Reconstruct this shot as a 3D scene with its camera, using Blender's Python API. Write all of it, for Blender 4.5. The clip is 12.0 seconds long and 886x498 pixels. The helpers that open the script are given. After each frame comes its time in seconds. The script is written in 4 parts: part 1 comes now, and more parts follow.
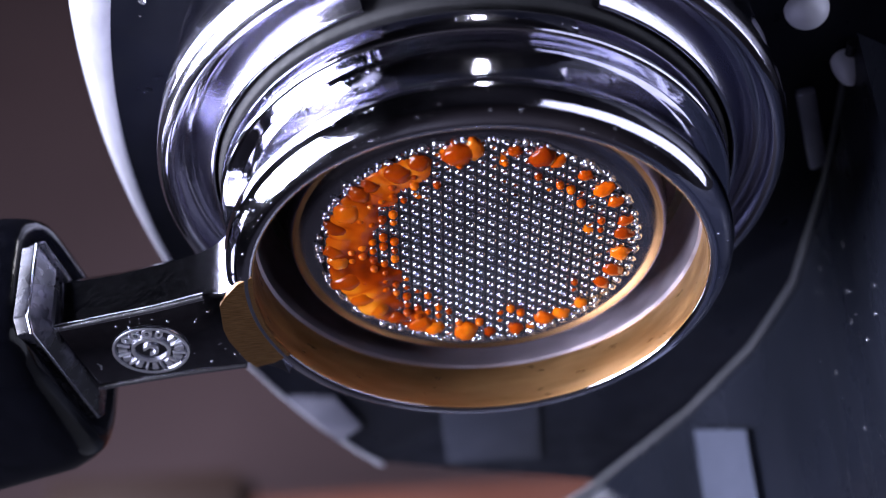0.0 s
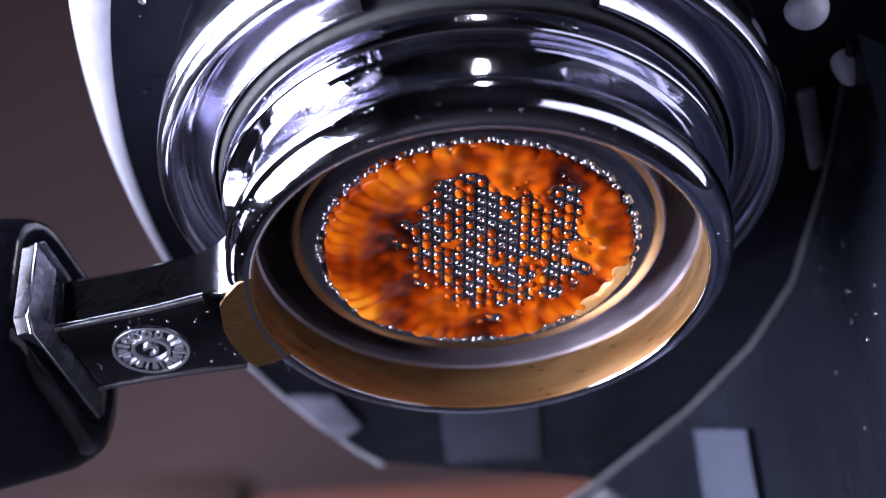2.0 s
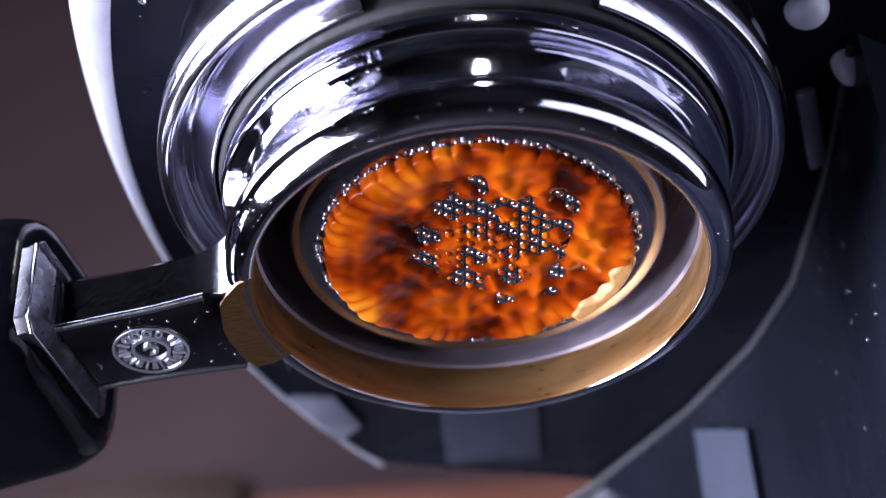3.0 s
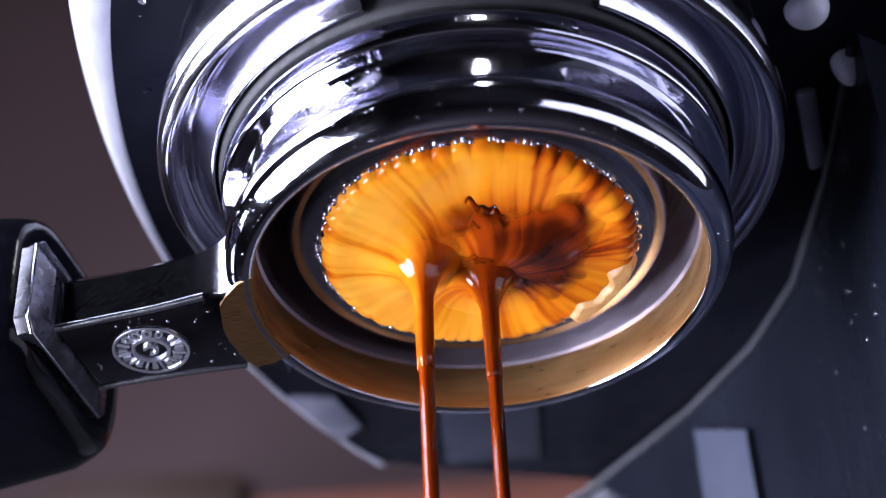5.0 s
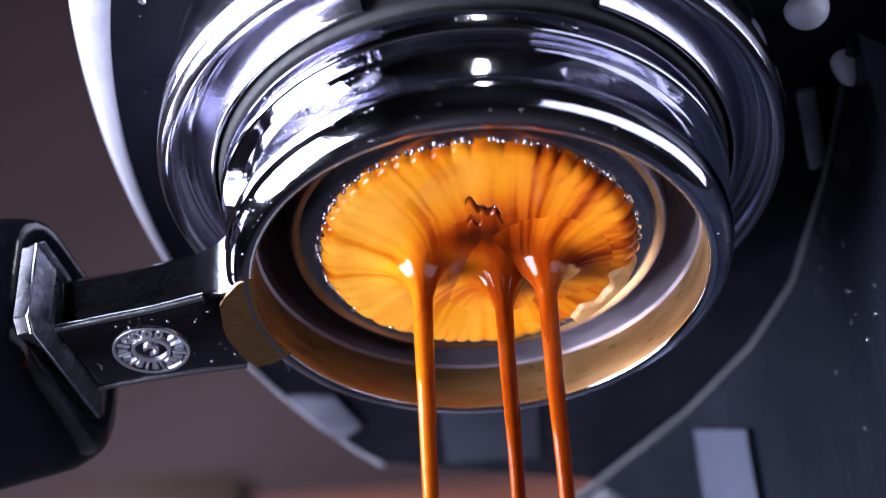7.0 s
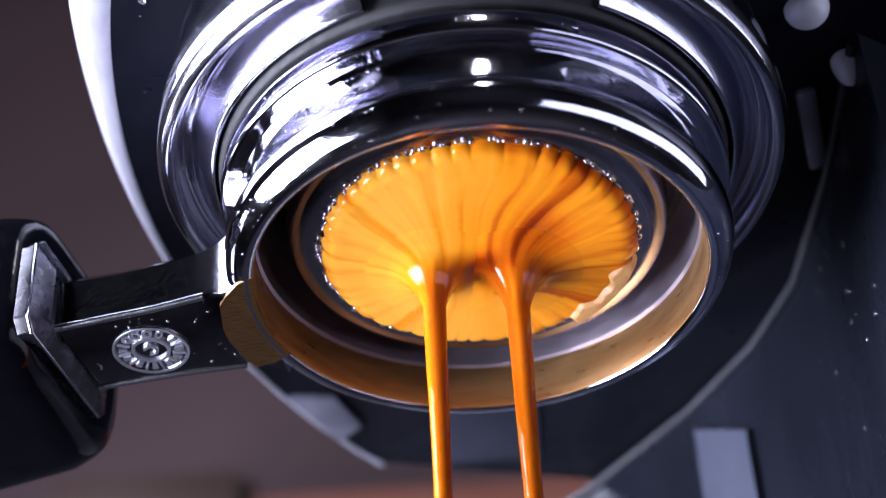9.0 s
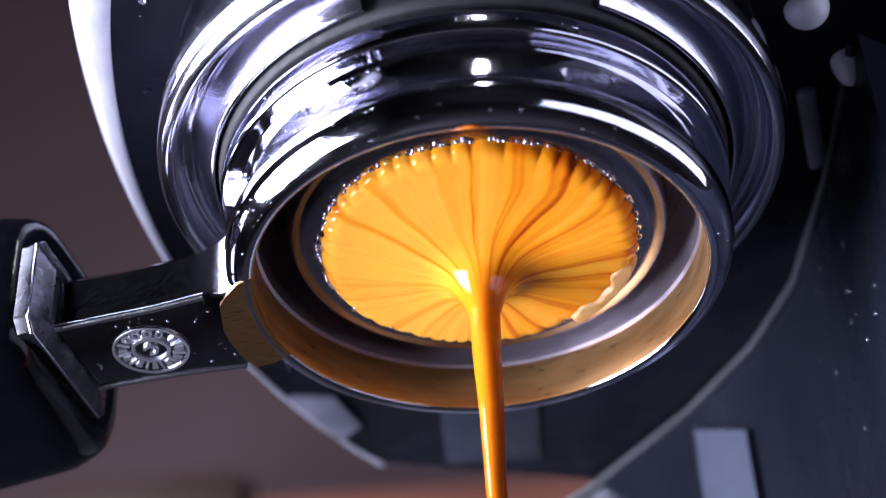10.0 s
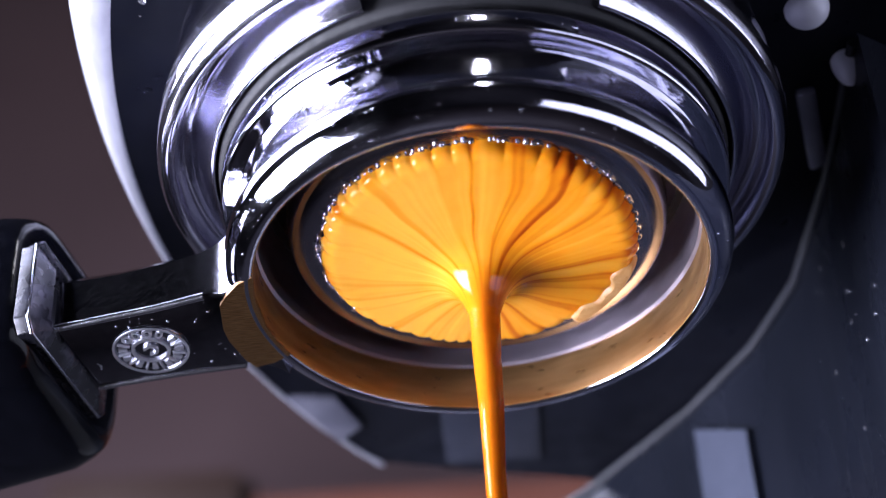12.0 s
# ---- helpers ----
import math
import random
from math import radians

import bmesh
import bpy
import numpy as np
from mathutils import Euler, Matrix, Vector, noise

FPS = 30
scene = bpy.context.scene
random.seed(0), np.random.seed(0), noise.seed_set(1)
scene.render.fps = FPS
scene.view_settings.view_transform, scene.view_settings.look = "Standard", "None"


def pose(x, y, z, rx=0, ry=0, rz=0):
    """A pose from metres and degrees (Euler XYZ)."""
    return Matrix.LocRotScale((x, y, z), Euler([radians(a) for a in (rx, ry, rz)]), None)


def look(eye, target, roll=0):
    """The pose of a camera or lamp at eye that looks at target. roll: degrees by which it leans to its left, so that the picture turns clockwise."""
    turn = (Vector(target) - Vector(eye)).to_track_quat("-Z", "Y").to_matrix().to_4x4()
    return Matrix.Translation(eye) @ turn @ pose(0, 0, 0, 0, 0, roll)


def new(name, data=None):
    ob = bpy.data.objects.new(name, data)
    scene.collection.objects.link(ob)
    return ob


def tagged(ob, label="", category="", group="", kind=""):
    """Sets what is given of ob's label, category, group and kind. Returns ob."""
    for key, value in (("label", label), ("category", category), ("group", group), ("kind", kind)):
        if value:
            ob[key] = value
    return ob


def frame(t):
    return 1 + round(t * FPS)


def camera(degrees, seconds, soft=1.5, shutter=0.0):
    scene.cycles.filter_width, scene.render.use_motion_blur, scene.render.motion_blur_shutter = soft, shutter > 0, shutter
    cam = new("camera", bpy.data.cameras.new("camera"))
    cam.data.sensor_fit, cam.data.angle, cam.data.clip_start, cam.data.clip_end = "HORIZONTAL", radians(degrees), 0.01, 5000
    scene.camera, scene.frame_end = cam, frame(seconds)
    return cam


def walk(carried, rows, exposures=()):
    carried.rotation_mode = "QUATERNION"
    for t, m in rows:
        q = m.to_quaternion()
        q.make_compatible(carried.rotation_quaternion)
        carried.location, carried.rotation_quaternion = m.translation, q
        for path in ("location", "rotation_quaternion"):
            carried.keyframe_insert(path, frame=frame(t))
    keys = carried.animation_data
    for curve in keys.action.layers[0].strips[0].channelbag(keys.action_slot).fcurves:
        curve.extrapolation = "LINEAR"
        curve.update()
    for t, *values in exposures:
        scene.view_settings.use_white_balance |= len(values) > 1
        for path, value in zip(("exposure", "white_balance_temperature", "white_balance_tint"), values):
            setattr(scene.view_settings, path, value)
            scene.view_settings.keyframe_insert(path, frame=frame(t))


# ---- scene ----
cam = camera(27.5, 12.0, soft=1.0)
EYE = (0.0, -0.20226, -0.15338)
AIM = (-0.0198, 0.58226, 0.46642)
walk(cam, [(0.0, look(EYE, AIM, -3.01)), (12.0, look(EYE, AIM, -3.01))])

cam.data.dof.use_dof, cam.data.dof.focus_distance, cam.data.dof.aperture_fstop = True, 0.254, 15.0

MM = 0.001

# ---- world and lamps ----
world = bpy.data.worlds.new("room_air")
scene.world = world
world.use_nodes = True
world.node_tree.nodes["Background"].inputs[0].default_value = (0.55, 0.5, 0.62, 1)
world.node_tree.nodes["Background"].inputs[1].default_value = 0.05
scene.view_settings.exposure = 0.08


def area_lamp(name, eye, target, sx, sy, watts, colour, roll=0.0):
    d = bpy.data.lights.new(name, "AREA")
    d.shape, d.size, d.size_y, d.energy, d.color = "RECTANGLE", sx, sy, watts, colour
    ob = new(name, d)
    ob.matrix_world = look(eye, target, roll)
    return ob


# a soft panel low at one side, a second one above it, an added far-side fill, a long strip lamp, a small lamp and an
# added overhead fill
area_lamp("low_panel_lamp", (-0.78, -0.16, -0.28), (0, 0, 0.0), 0.6, 0.68, 41.0, (0.77, 0.79, 1.0))
area_lamp("tall_panel_lamp", (-0.52, -0.05, 0.44), (0, 0, 0.02), 0.6, 0.32, 14.0, (0.72, 0.75, 1.0))
area_lamp("far_side_fill", (-1.0, 0.8, 0.02), (0, 0, 0.03), 0.5, 0.2, 3.0, (0.74, 0.78, 1.0))
area_lamp("strip_lamp", (0.92, -0.36, -0.2), (0, 0, 0.0), 1.6, 0.4, 5.0, (0.7, 0.73, 1.0), 11.0)
area_lamp("small_lamp", (0.08, -0.68, 0.66), (0, 0, 0), 0.06, 0.2, 1.3, (0.9, 0.9, 1.0))
# added overhead for general brightness
area_lamp("overhead_fill", (1.15, -0.52, 1.3), (0.1, 0.0, 0.0), 0.12, 0.12, 5.0, (0.9, 0.9, 1.0))


# ---- materials ----
def material(name, colour, rough=0.4, metal=0.0, colour2=None, scale=40.0, stretch=(1, 1, 1), detail=4.0,
             rough_var=0.1, bump=0.0, bump_scale=200.0, mix=(0.35, 0.65), ior=1.45):
    m = bpy.data.materials.new(name)
    m.use_nodes = True
    nt = m.node_tree
    b = nt.nodes["Principled BSDF"]
    b.inputs["Base Color"].default_value = (*colour, 1)
    b.inputs["Roughness"].default_value = rough
    b.inputs["Metallic"].default_value = metal
    b.inputs["IOR"].default_value = ior
    tc = nt.nodes.new("ShaderNodeTexCoord")
    mp = nt.nodes.new("ShaderNodeMapping")
    mp.inputs["Scale"].default_value = stretch
    nt.links.new(tc.outputs["Object"], mp.inputs["Vector"])
    vec = mp.outputs["Vector"]
    n1 = nt.nodes.new("ShaderNodeTexNoise")
    n1.inputs["Scale"].default_value = scale
    n1.inputs["Detail"].default_value = detail
    nt.links.new(vec, n1.inputs["Vector"])
    if colour2:
        ramp = nt.nodes.new("ShaderNodeValToRGB")
        ramp.color_ramp.elements[0].position, ramp.color_ramp.elements[1].position = mix
        ramp.color_ramp.elements[0].color = (*colour, 1)
        ramp.color_ramp.elements[1].color = (*colour2, 1)
        nt.links.new(n1.outputs["Fac"], ramp.inputs["Fac"])
        nt.links.new(ramp.outputs["Color"], b.inputs["Base Color"])
    if rough_var:
        n2 = nt.nodes.new("ShaderNodeTexNoise")
        n2.inputs["Scale"].default_value = scale * 2.7
        n2.inputs["Detail"].default_value = 6
        nt.links.new(vec, n2.inputs["Vector"])
        mr = nt.nodes.new("ShaderNodeMapRange")
        mr.inputs["From Min"].default_value, mr.inputs["From Max"].default_value = 0.3, 0.7
        mr.inputs["To Min"].default_value, mr.inputs["To Max"].default_value = max(0.02, rough - rough_var), rough + rough_var
        nt.links.new(n2.outputs["Fac"], mr.inputs["Value"])
        nt.links.new(mr.outputs["Result"], b.inputs["Roughness"])
    if bump:
        n3 = nt.nodes.new("ShaderNodeTexNoise")
        n3.inputs["Scale"].default_value = bump_scale
        n3.inputs["Detail"].default_value = 3
        nt.links.new(vec, n3.inputs["Vector"])
        bp = nt.nodes.new("ShaderNodeBump")
        bp.inputs["Strength"].default_value = bump
        bp.inputs["Distance"].default_value = 0.0005
        nt.links.new(n3.outputs["Fac"], bp.inputs["Height"])
        nt.links.new(bp.outputs["Normal"], b.inputs["Normal"])
    return m


CHROME = material("chrome", (0.58, 0.575, 0.68), 0.075, 1.0, (0.7, 0.695, 0.81), 90, rough_var=0.03, bump=0.045, bump_scale=600)
WORN_CHROME = material("worn_chrome", (0.5, 0.5, 0.55), 0.2, 1.0, (0.7, 0.7, 0.76), 300, rough_var=0.035)
BRUSHED = material("brushed_chrome", (0.57, 0.56, 0.66), 0.15, 1.0, (0.66, 0.65, 0.76), 20, (1, 1, 4), detail=2.0, rough_var=0.06, bump=0.06, bump_scale=900)
EMBOSS = material("embossed_chrome", (0.6, 0.6, 0.66), 0.45, 1.0, (0.7, 0.7, 0.76), 900, rough_var=0.05)
TRIM = material("satin_silver_trim", (0.5, 0.5, 0.58), 0.36, 0.55, (0.58, 0.58, 0.66), 200, (1, 1, 8), rough_var=0.06, bump=0.03, bump_scale=600)
CAST_CHROME = material("cast_chrome", (0.2, 0.2, 0.23), 0.11, 1.0, (0.26, 0.26, 0.3), 500, rough_var=0.03, bump=0.015, bump_scale=1600)
BRASS = material("bare_brass", (0.36, 0.19, 0.07), 0.36, 0.85, (0.54, 0.32, 0.135), 70, (1, 1, 6), rough_var=0.1, bump=0.1, bump_scale=300)
CUT_BRASS = material("sawn_brass", (0.2, 0.105, 0.042), 0.38, 1.0, (0.36, 0.2, 0.085), 500, (1, 12, 1), rough_var=0.08, bump=0.2, bump_scale=900)
MUTED_GREY = material("muted_grey", (0.16, 0.16, 0.21), 0.5, 0.5, (0.24, 0.24, 0.3), 90, rough_var=0.06)
STEEL = material("basket_steel", (0.36, 0.34, 0.4), 0.19, 1.0, (0.46, 0.44, 0.5), 50, rough_var=0.05, bump=0.04, bump_scale=300)
PLATE = material("perforated_steel", (0.58, 0.58, 0.67), 0.2, 1.0, (0.72, 0.72, 0.8), 160, rough_var=0.08, bump=0.05, bump_scale=900)
DARK_GAP = material("dark_gap_reflection", (0.006, 0.005, 0.008), 0.4, 0.0, (0.012, 0.01, 0.015), 500)
PALE_STEEL = material("pale_satin_steel", (0.72, 0.72, 0.8), 0.4, 0.1, (0.82, 0.82, 0.9), 300, rough_var=0.05)
INNER = material("stained_inner_wall", (0.48, 0.43, 0.5), 0.42, 0.92, (0.62, 0.56, 0.64), 90, (1, 1, 3), rough_var=0.1, bump=0.08)
WORN_BLACK = material("worn_black_paint", (0.009, 0.009, 0.013), 0.3, 0.3, (0.07, 0.07, 0.095), 230, rough_var=0.1, mix=(0.5, 0.72), bump=0.1, bump_scale=700)
PLASTIC = material("black_plastic", (0.002, 0.0022, 0.0036), 0.13, 0.0, (0.0034, 0.0036, 0.006), 400, rough_var=0.06, bump=0.05, bump_scale=900, ior=1.27)
HOUSING = material("black_housing_paint", (0.003, 0.0034, 0.006), 0.36, 0.0, (0.0055, 0.006, 0.01), 60, rough_var=0.1, bump=0.03, bump_scale=300, ior=1.25)
PANEL = material("dark_polished_panel", (0.0045, 0.0055, 0.009), 0.28, 0.0, (0.0105, 0.012, 0.0185), 25, (1, 1, 0.3), rough_var=0.1, bump=0.03, bump_scale=120, ior=1.26)
GREY = material("joint_highlight_grey", (0.012, 0.013, 0.018), 0.5, 0.0, (0.019, 0.02, 0.027), 100)
REFLECTION_GREY = material("satin_reflection_grey", (0.016, 0.018, 0.029), 0.5, 0.0, (0.026, 0.028, 0.042), 60, rough_var=0.05)
PALE_STRIPE = material("pale_reflected_stripe", (0.04, 0.046, 0.07), 0.5, 0.0, (0.055, 0.062, 0.092), 60, rough_var=0.05)
GASKET = material("black_rubber_gasket", (0.012, 0.012, 0.014), 0.6, 0.0, (0.02, 0.02, 0.022), 300)
PUCK = material("wet_coffee_puck", (0.02, 0.009, 0.004), 0.5, 0.0, (0.045, 0.02, 0.008), 900, bump=0.4, bump_scale=2000)


def liquid(name, stops, rough=0.07, sss=0.3, spec=0.5, by_piece=False, thin=False):
    """Coffee whose colour follows the streaks and painted shading laid down in the mesh, or differs from piece to
    piece.
    """
    m = bpy.data.materials.new(name)
    m.use_nodes = True
    nt = m.node_tree
    L = nt.links.new
    b = nt.nodes["Principled BSDF"]
    b.inputs["Roughness"].default_value = rough
    b.inputs["IOR"].default_value = 1.38
    b.inputs["Specular IOR Level"].default_value = spec
    b.inputs["Subsurface Weight"].default_value = sss
    b.inputs["Subsurface Radius"].default_value = (1.0, 0.35, 0.06)
    b.inputs["Subsurface Scale"].default_value = 0.0007
    tc = nt.nodes.new("ShaderNodeTexCoord")
    grain = nt.nodes.new("ShaderNodeTexNoise")
    grain.inputs["Scale"].default_value = 420.0
    grain.inputs["Detail"].default_value = 3.0
    L(tc.outputs["Object"], grain.inputs["Vector"])
    if by_piece:
        src = nt.nodes.new("ShaderNodeObjectInfo").outputs["Random"]
    else:
        at = nt.nodes.new("ShaderNodeAttribute")
        at.attribute_name = "tone"
        src = at.outputs["Fac"]
    mix = nt.nodes.new("ShaderNodeMath")
    mix.operation = "MULTIPLY_ADD"
    mix.inputs[1].default_value = 0.4 if by_piece else 0.05
    L(grain.outputs["Fac"], mix.inputs[0])
    L(src, mix.inputs[2])
    off = nt.nodes.new("ShaderNodeMath")
    off.operation = "SUBTRACT"
    off.inputs[1].default_value = 0.2 if by_piece else 0.025
    L(mix.outputs[0], off.inputs[0])
    ramp = nt.nodes.new("ShaderNodeValToRGB")
    els = ramp.color_ramp.elements
    els[0].position, els[0].color = stops[0][0], (*stops[0][1], 1)
    els[1].position, els[1].color = stops[-1][0], (*stops[-1][1], 1)
    for p, c in stops[1:-1]:
        els.new(p).color = (*c, 1)
    L(off.outputs[0], ramp.inputs["Fac"])
    L(ramp.outputs["Color"], b.inputs["Base Color"])
    if thin:
        # a film that thins out towards its edge lets through what lies under it
        cover = nt.nodes.new("ShaderNodeAttribute")
        cover.attribute_name = "cover"
        L(cover.outputs["Fac"], b.inputs["Alpha"])
    return m


BROWN, RUST, ORANGE, AMBER, CREAM = (0.07, 0.008, 0.0012), (0.28, 0.035, 0.002), (0.59, 0.138, 0.005), (0.78, 0.28, 0.011), (0.9, 0.44, 0.055)
COFFEE_STOPS = [(0.02, (0.012, 0.002, 0.001)), (0.14, BROWN), (0.27, RUST), (0.39, ORANGE), (0.5, AMBER), (0.68, CREAM)]
DROP = liquid("coffee_drop", [(0.0, (0.2, 0.022, 0.001)), (0.35, (0.34, 0.043, 0.0015)), (0.75, (0.5, 0.085, 0.002)), (1.0, (0.62, 0.14, 0.005))], 0.04, 0.25, by_piece=True)
FOAM = material("tan_foam", (0.46, 0.22, 0.07), 0.35, 0.0, (0.58, 0.33, 0.13), 500, rough_var=0.1, bump=0.2, bump_scale=2500)
DARK_STOPS = [(0.02, (0.008, 0.0012, 0.0006)), (0.13, (0.05, 0.005, 0.0008)), (0.24, (0.25, 0.026, 0.0012)), (0.36, (0.5, 0.088, 0.003)), (0.5, (0.72, 0.205, 0.008)), (0.68, (0.85, 0.36, 0.04))]
DARK_COFFEE = liquid("dark_coffee", DARK_STOPS, 0.035, 0.2, 0.28)
THIN_COFFEE = liquid("thin_dark_coffee", COFFEE_STOPS, 0.05, 0.15, thin=True)
CREMA = liquid("crema", COFFEE_STOPS, 0.1)
PALE_CREMA = liquid("pale_crema", COFFEE_STOPS, 0.1)
NECK = liquid("crema_neck", COFFEE_STOPS, 0.07)
STRAND = liquid("falling_coffee", COFFEE_STOPS, 0.06, 0.25)
WATER = material("water_bead", (0.66, 0.66, 0.74), 0.05, 0.85, rough_var=0)
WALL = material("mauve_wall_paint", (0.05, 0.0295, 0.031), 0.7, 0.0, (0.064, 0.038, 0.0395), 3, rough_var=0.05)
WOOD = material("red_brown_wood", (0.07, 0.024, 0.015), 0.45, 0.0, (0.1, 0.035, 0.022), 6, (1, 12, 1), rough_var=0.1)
# near-black colour for unseen surfaces, so that the metal mirrors darkness
DIM = material("darkened_room_paint", (0.012, 0.011, 0.014), 0.8, 0.0, (0.018, 0.016, 0.02), 3)
DARK_WOOD = material("dark_wood", (0.022, 0.012, 0.009), 0.5, 0.0, (0.033, 0.018, 0.013), 6, (1, 12, 1), rough_var=0.1)
FLOOR = material("dark_floor", (0.02, 0.016, 0.018), 0.5, 0.0, (0.03, 0.025, 0.027), 5)


# ---- mesh helpers (millimetres in, metres out) ----
def part(name, bm, mat, parent=None, label="", smooth=True):
    me = bpy.data.meshes.new(name)
    bmesh.ops.recalc_face_normals(bm, faces=bm.faces[:])
    bm.to_mesh(me)
    bm.free()
    me.materials.append(mat)
    if smooth:
        me.polygons.foreach_set("use_smooth", [True] * len(me.polygons))
        me.set_sharp_from_angle(angle=radians(38))
    ob = new(name, me)
    if parent:
        ob.parent = parent
    if label:
        ob["label"] = label
    return ob


def empty(name, m=None):
    ob = new(name)
    ob.empty_display_size = 0.01
    if m is not None:
        ob.matrix_basis = m
    return ob


def rounded(profile, radius, steps=4):
    """Rounds the inner corners of an open (r, z) line."""
    out = [profile[0]]
    for a, b, c in zip(profile, profile[1:], profile[2:]):
        a, b, c = Vector(a), Vector(b), Vector(c)
        u, v = a - b, c - b
        k = min(radius, u.length * 0.45, v.length * 0.45)
        p, q = b + u.normalized() * k, b + v.normalized() * k
        for i in range(steps + 1):
            s = i / steps
            out.append(tuple((1 - s) ** 2 * p + 2 * s * (1 - s) * b + s * s * q))
    out.append(profile[-1])
    return out


def lathe(profile, seg=128, start=0.0, end=360.0, closed=False, wobble=None):
    """Turns an (r, z) line round the upright axis; a part turn gets end caps when closed."""
    bm = bmesh.new()
    full = end - start >= 359.99
    n = seg if full else seg + 1
    rings = []
    for i in range(n):
        a = radians(start + (end - start) * i / seg)
        row = []
        for j, (r, z) in enumerate(profile):
            dr, dz = wobble(a, j, r, z) if wobble else (0, 0)
            row.append(bm.verts.new(((r + dr) * math.cos(a) * MM, (r + dr) * math.sin(a) * MM, (z + dz) * MM)))
        rings.append(row)
    m = len(profile)
    for i in range(seg):
        p, q = rings[i], rings[(i + 1) % n]
        for j in range(m if closed else m - 1):
            k = (j + 1) % m
            bm.faces.new((p[j], p[k], q[k], q[j]))
    if closed and not full:
        bm.faces.new(rings[0])
        bm.faces.new(rings[-1])
    bmesh.ops.remove_doubles(bm, verts=bm.verts[:], dist=1e-7)
    return bm


def prism(outline, z0, z1, bevel=0.0, seg=2):
    """An upright slab from an outline in millimetres."""
    bm = bmesh.new()
    lo = [bm.verts.new((x * MM, y * MM, z0 * MM)) for x, y in outline]
    hi = [bm.verts.new((x * MM, y * MM, z1 * MM)) for x, y in outline]
    bm.faces.new(lo[::-1])
    bm.faces.new(hi)
    n = len(outline)
    for i in range(n):
        bm.faces.new((lo[i], lo[(i + 1) % n], hi[(i + 1) % n], hi[i]))
    if bevel:
        bmesh.ops.bevel(bm, geom=bm.edges[:], offset=bevel * MM, segments=seg, affect="EDGES", profile=0.5)
    return bm


def loft(sections, caps=True):
    """Skins equal closed sections of points in millimetres."""
    bm = bmesh.new()
    rows = [[bm.verts.new(Vector(p) * MM) for p in s] for s in sections]
    n = len(rows[0])
    for a, b in zip(rows, rows[1:]):
        for i in range(n):
            bm.faces.new((a[i], a[(i + 1) % n], b[(i + 1) % n], b[i]))
    if caps:
        bm.faces.new(rows[0][::-1])
        bm.faces.new(rows[-1])
    return bm


def tube(points, radius, seg=10):
    """A round rod along a line of points."""
    pts = [Vector(p) for p in points]
    rows = []
    for i, p in enumerate(pts):
        d = (pts[min(i + 1, len(pts) - 1)] - pts[max(i - 1, 0)]).normalized()
        u = d.cross(Vector((0, 0, 1))).normalized()
        v = d.cross(u)
        rows.append([tuple(p + (u * math.cos(2 * math.pi * k / seg) + v * math.sin(2 * math.pi * k / seg)) * radius) for k in range(seg)])
    return loft(rows)


def box(x0, x1, y0, y1, z0, z1, bevel=0.0):
    return prism([(x0, y0), (x1, y0), (x1, y1), (x0, y1)], z0, z1, bevel)


# ---- the room ----
def room():
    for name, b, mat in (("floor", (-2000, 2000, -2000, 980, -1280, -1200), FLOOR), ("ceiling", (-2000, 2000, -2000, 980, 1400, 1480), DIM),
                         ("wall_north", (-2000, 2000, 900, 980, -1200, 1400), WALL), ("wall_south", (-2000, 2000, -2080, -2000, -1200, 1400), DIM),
                         # unseen dark sheet, added to darken what the underside and plate reflect
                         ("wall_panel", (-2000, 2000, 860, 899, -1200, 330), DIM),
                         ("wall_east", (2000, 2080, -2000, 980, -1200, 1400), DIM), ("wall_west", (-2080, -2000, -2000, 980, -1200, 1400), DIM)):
        tagged(part(name, box(*b), mat, smooth=False), "plain room surface, out of focus; mauve-brown in view, darkened where unseen", name.split("_")[0], kind="structure")


def cabinets():
    for name, x0, x1, y0, top, mat, label in (("wall_cabinet", -135, 700, 640, 345, WOOD, "red-brown wooden wall cabinet, out of focus"),
                                              ("wall_shelf", -262, -139, 700, 400, DARK_WOOD, "dark brown wooden box shelf on the wall, out of focus")):
        c = empty(name, pose((x0 + x1) / 2 * MM, 0.9, (top - 60) * MM))
        tagged(c, label, name.split("_")[1])
        w, d = (x1 - x0) / 2, 899.5 - y0
        part("carcass", box(-w, w, -d, -42, 0, 60, 3), mat, c)
        part("door", box(-w + 6, w - 6, -d - 18, -d - 0.5, 4, 56, 3), mat, c)


# ---- the machine ----
def housing_outline(cx, cy, r, y_near, y_far, x_back, n=40, slant=62):
    a0, a1 = math.asin((y_far - cy) / r), math.asin((y_near - cy) / r)
    pts = []
    for i in range(n + 1):
        a = math.pi - (a0 + (a1 - a0) * i / n)
        pts.append((cx + r * math.cos(a), cy + r * math.sin(a)))
    return pts + [(x_back, y_near), (x_back, y_far + slant)]


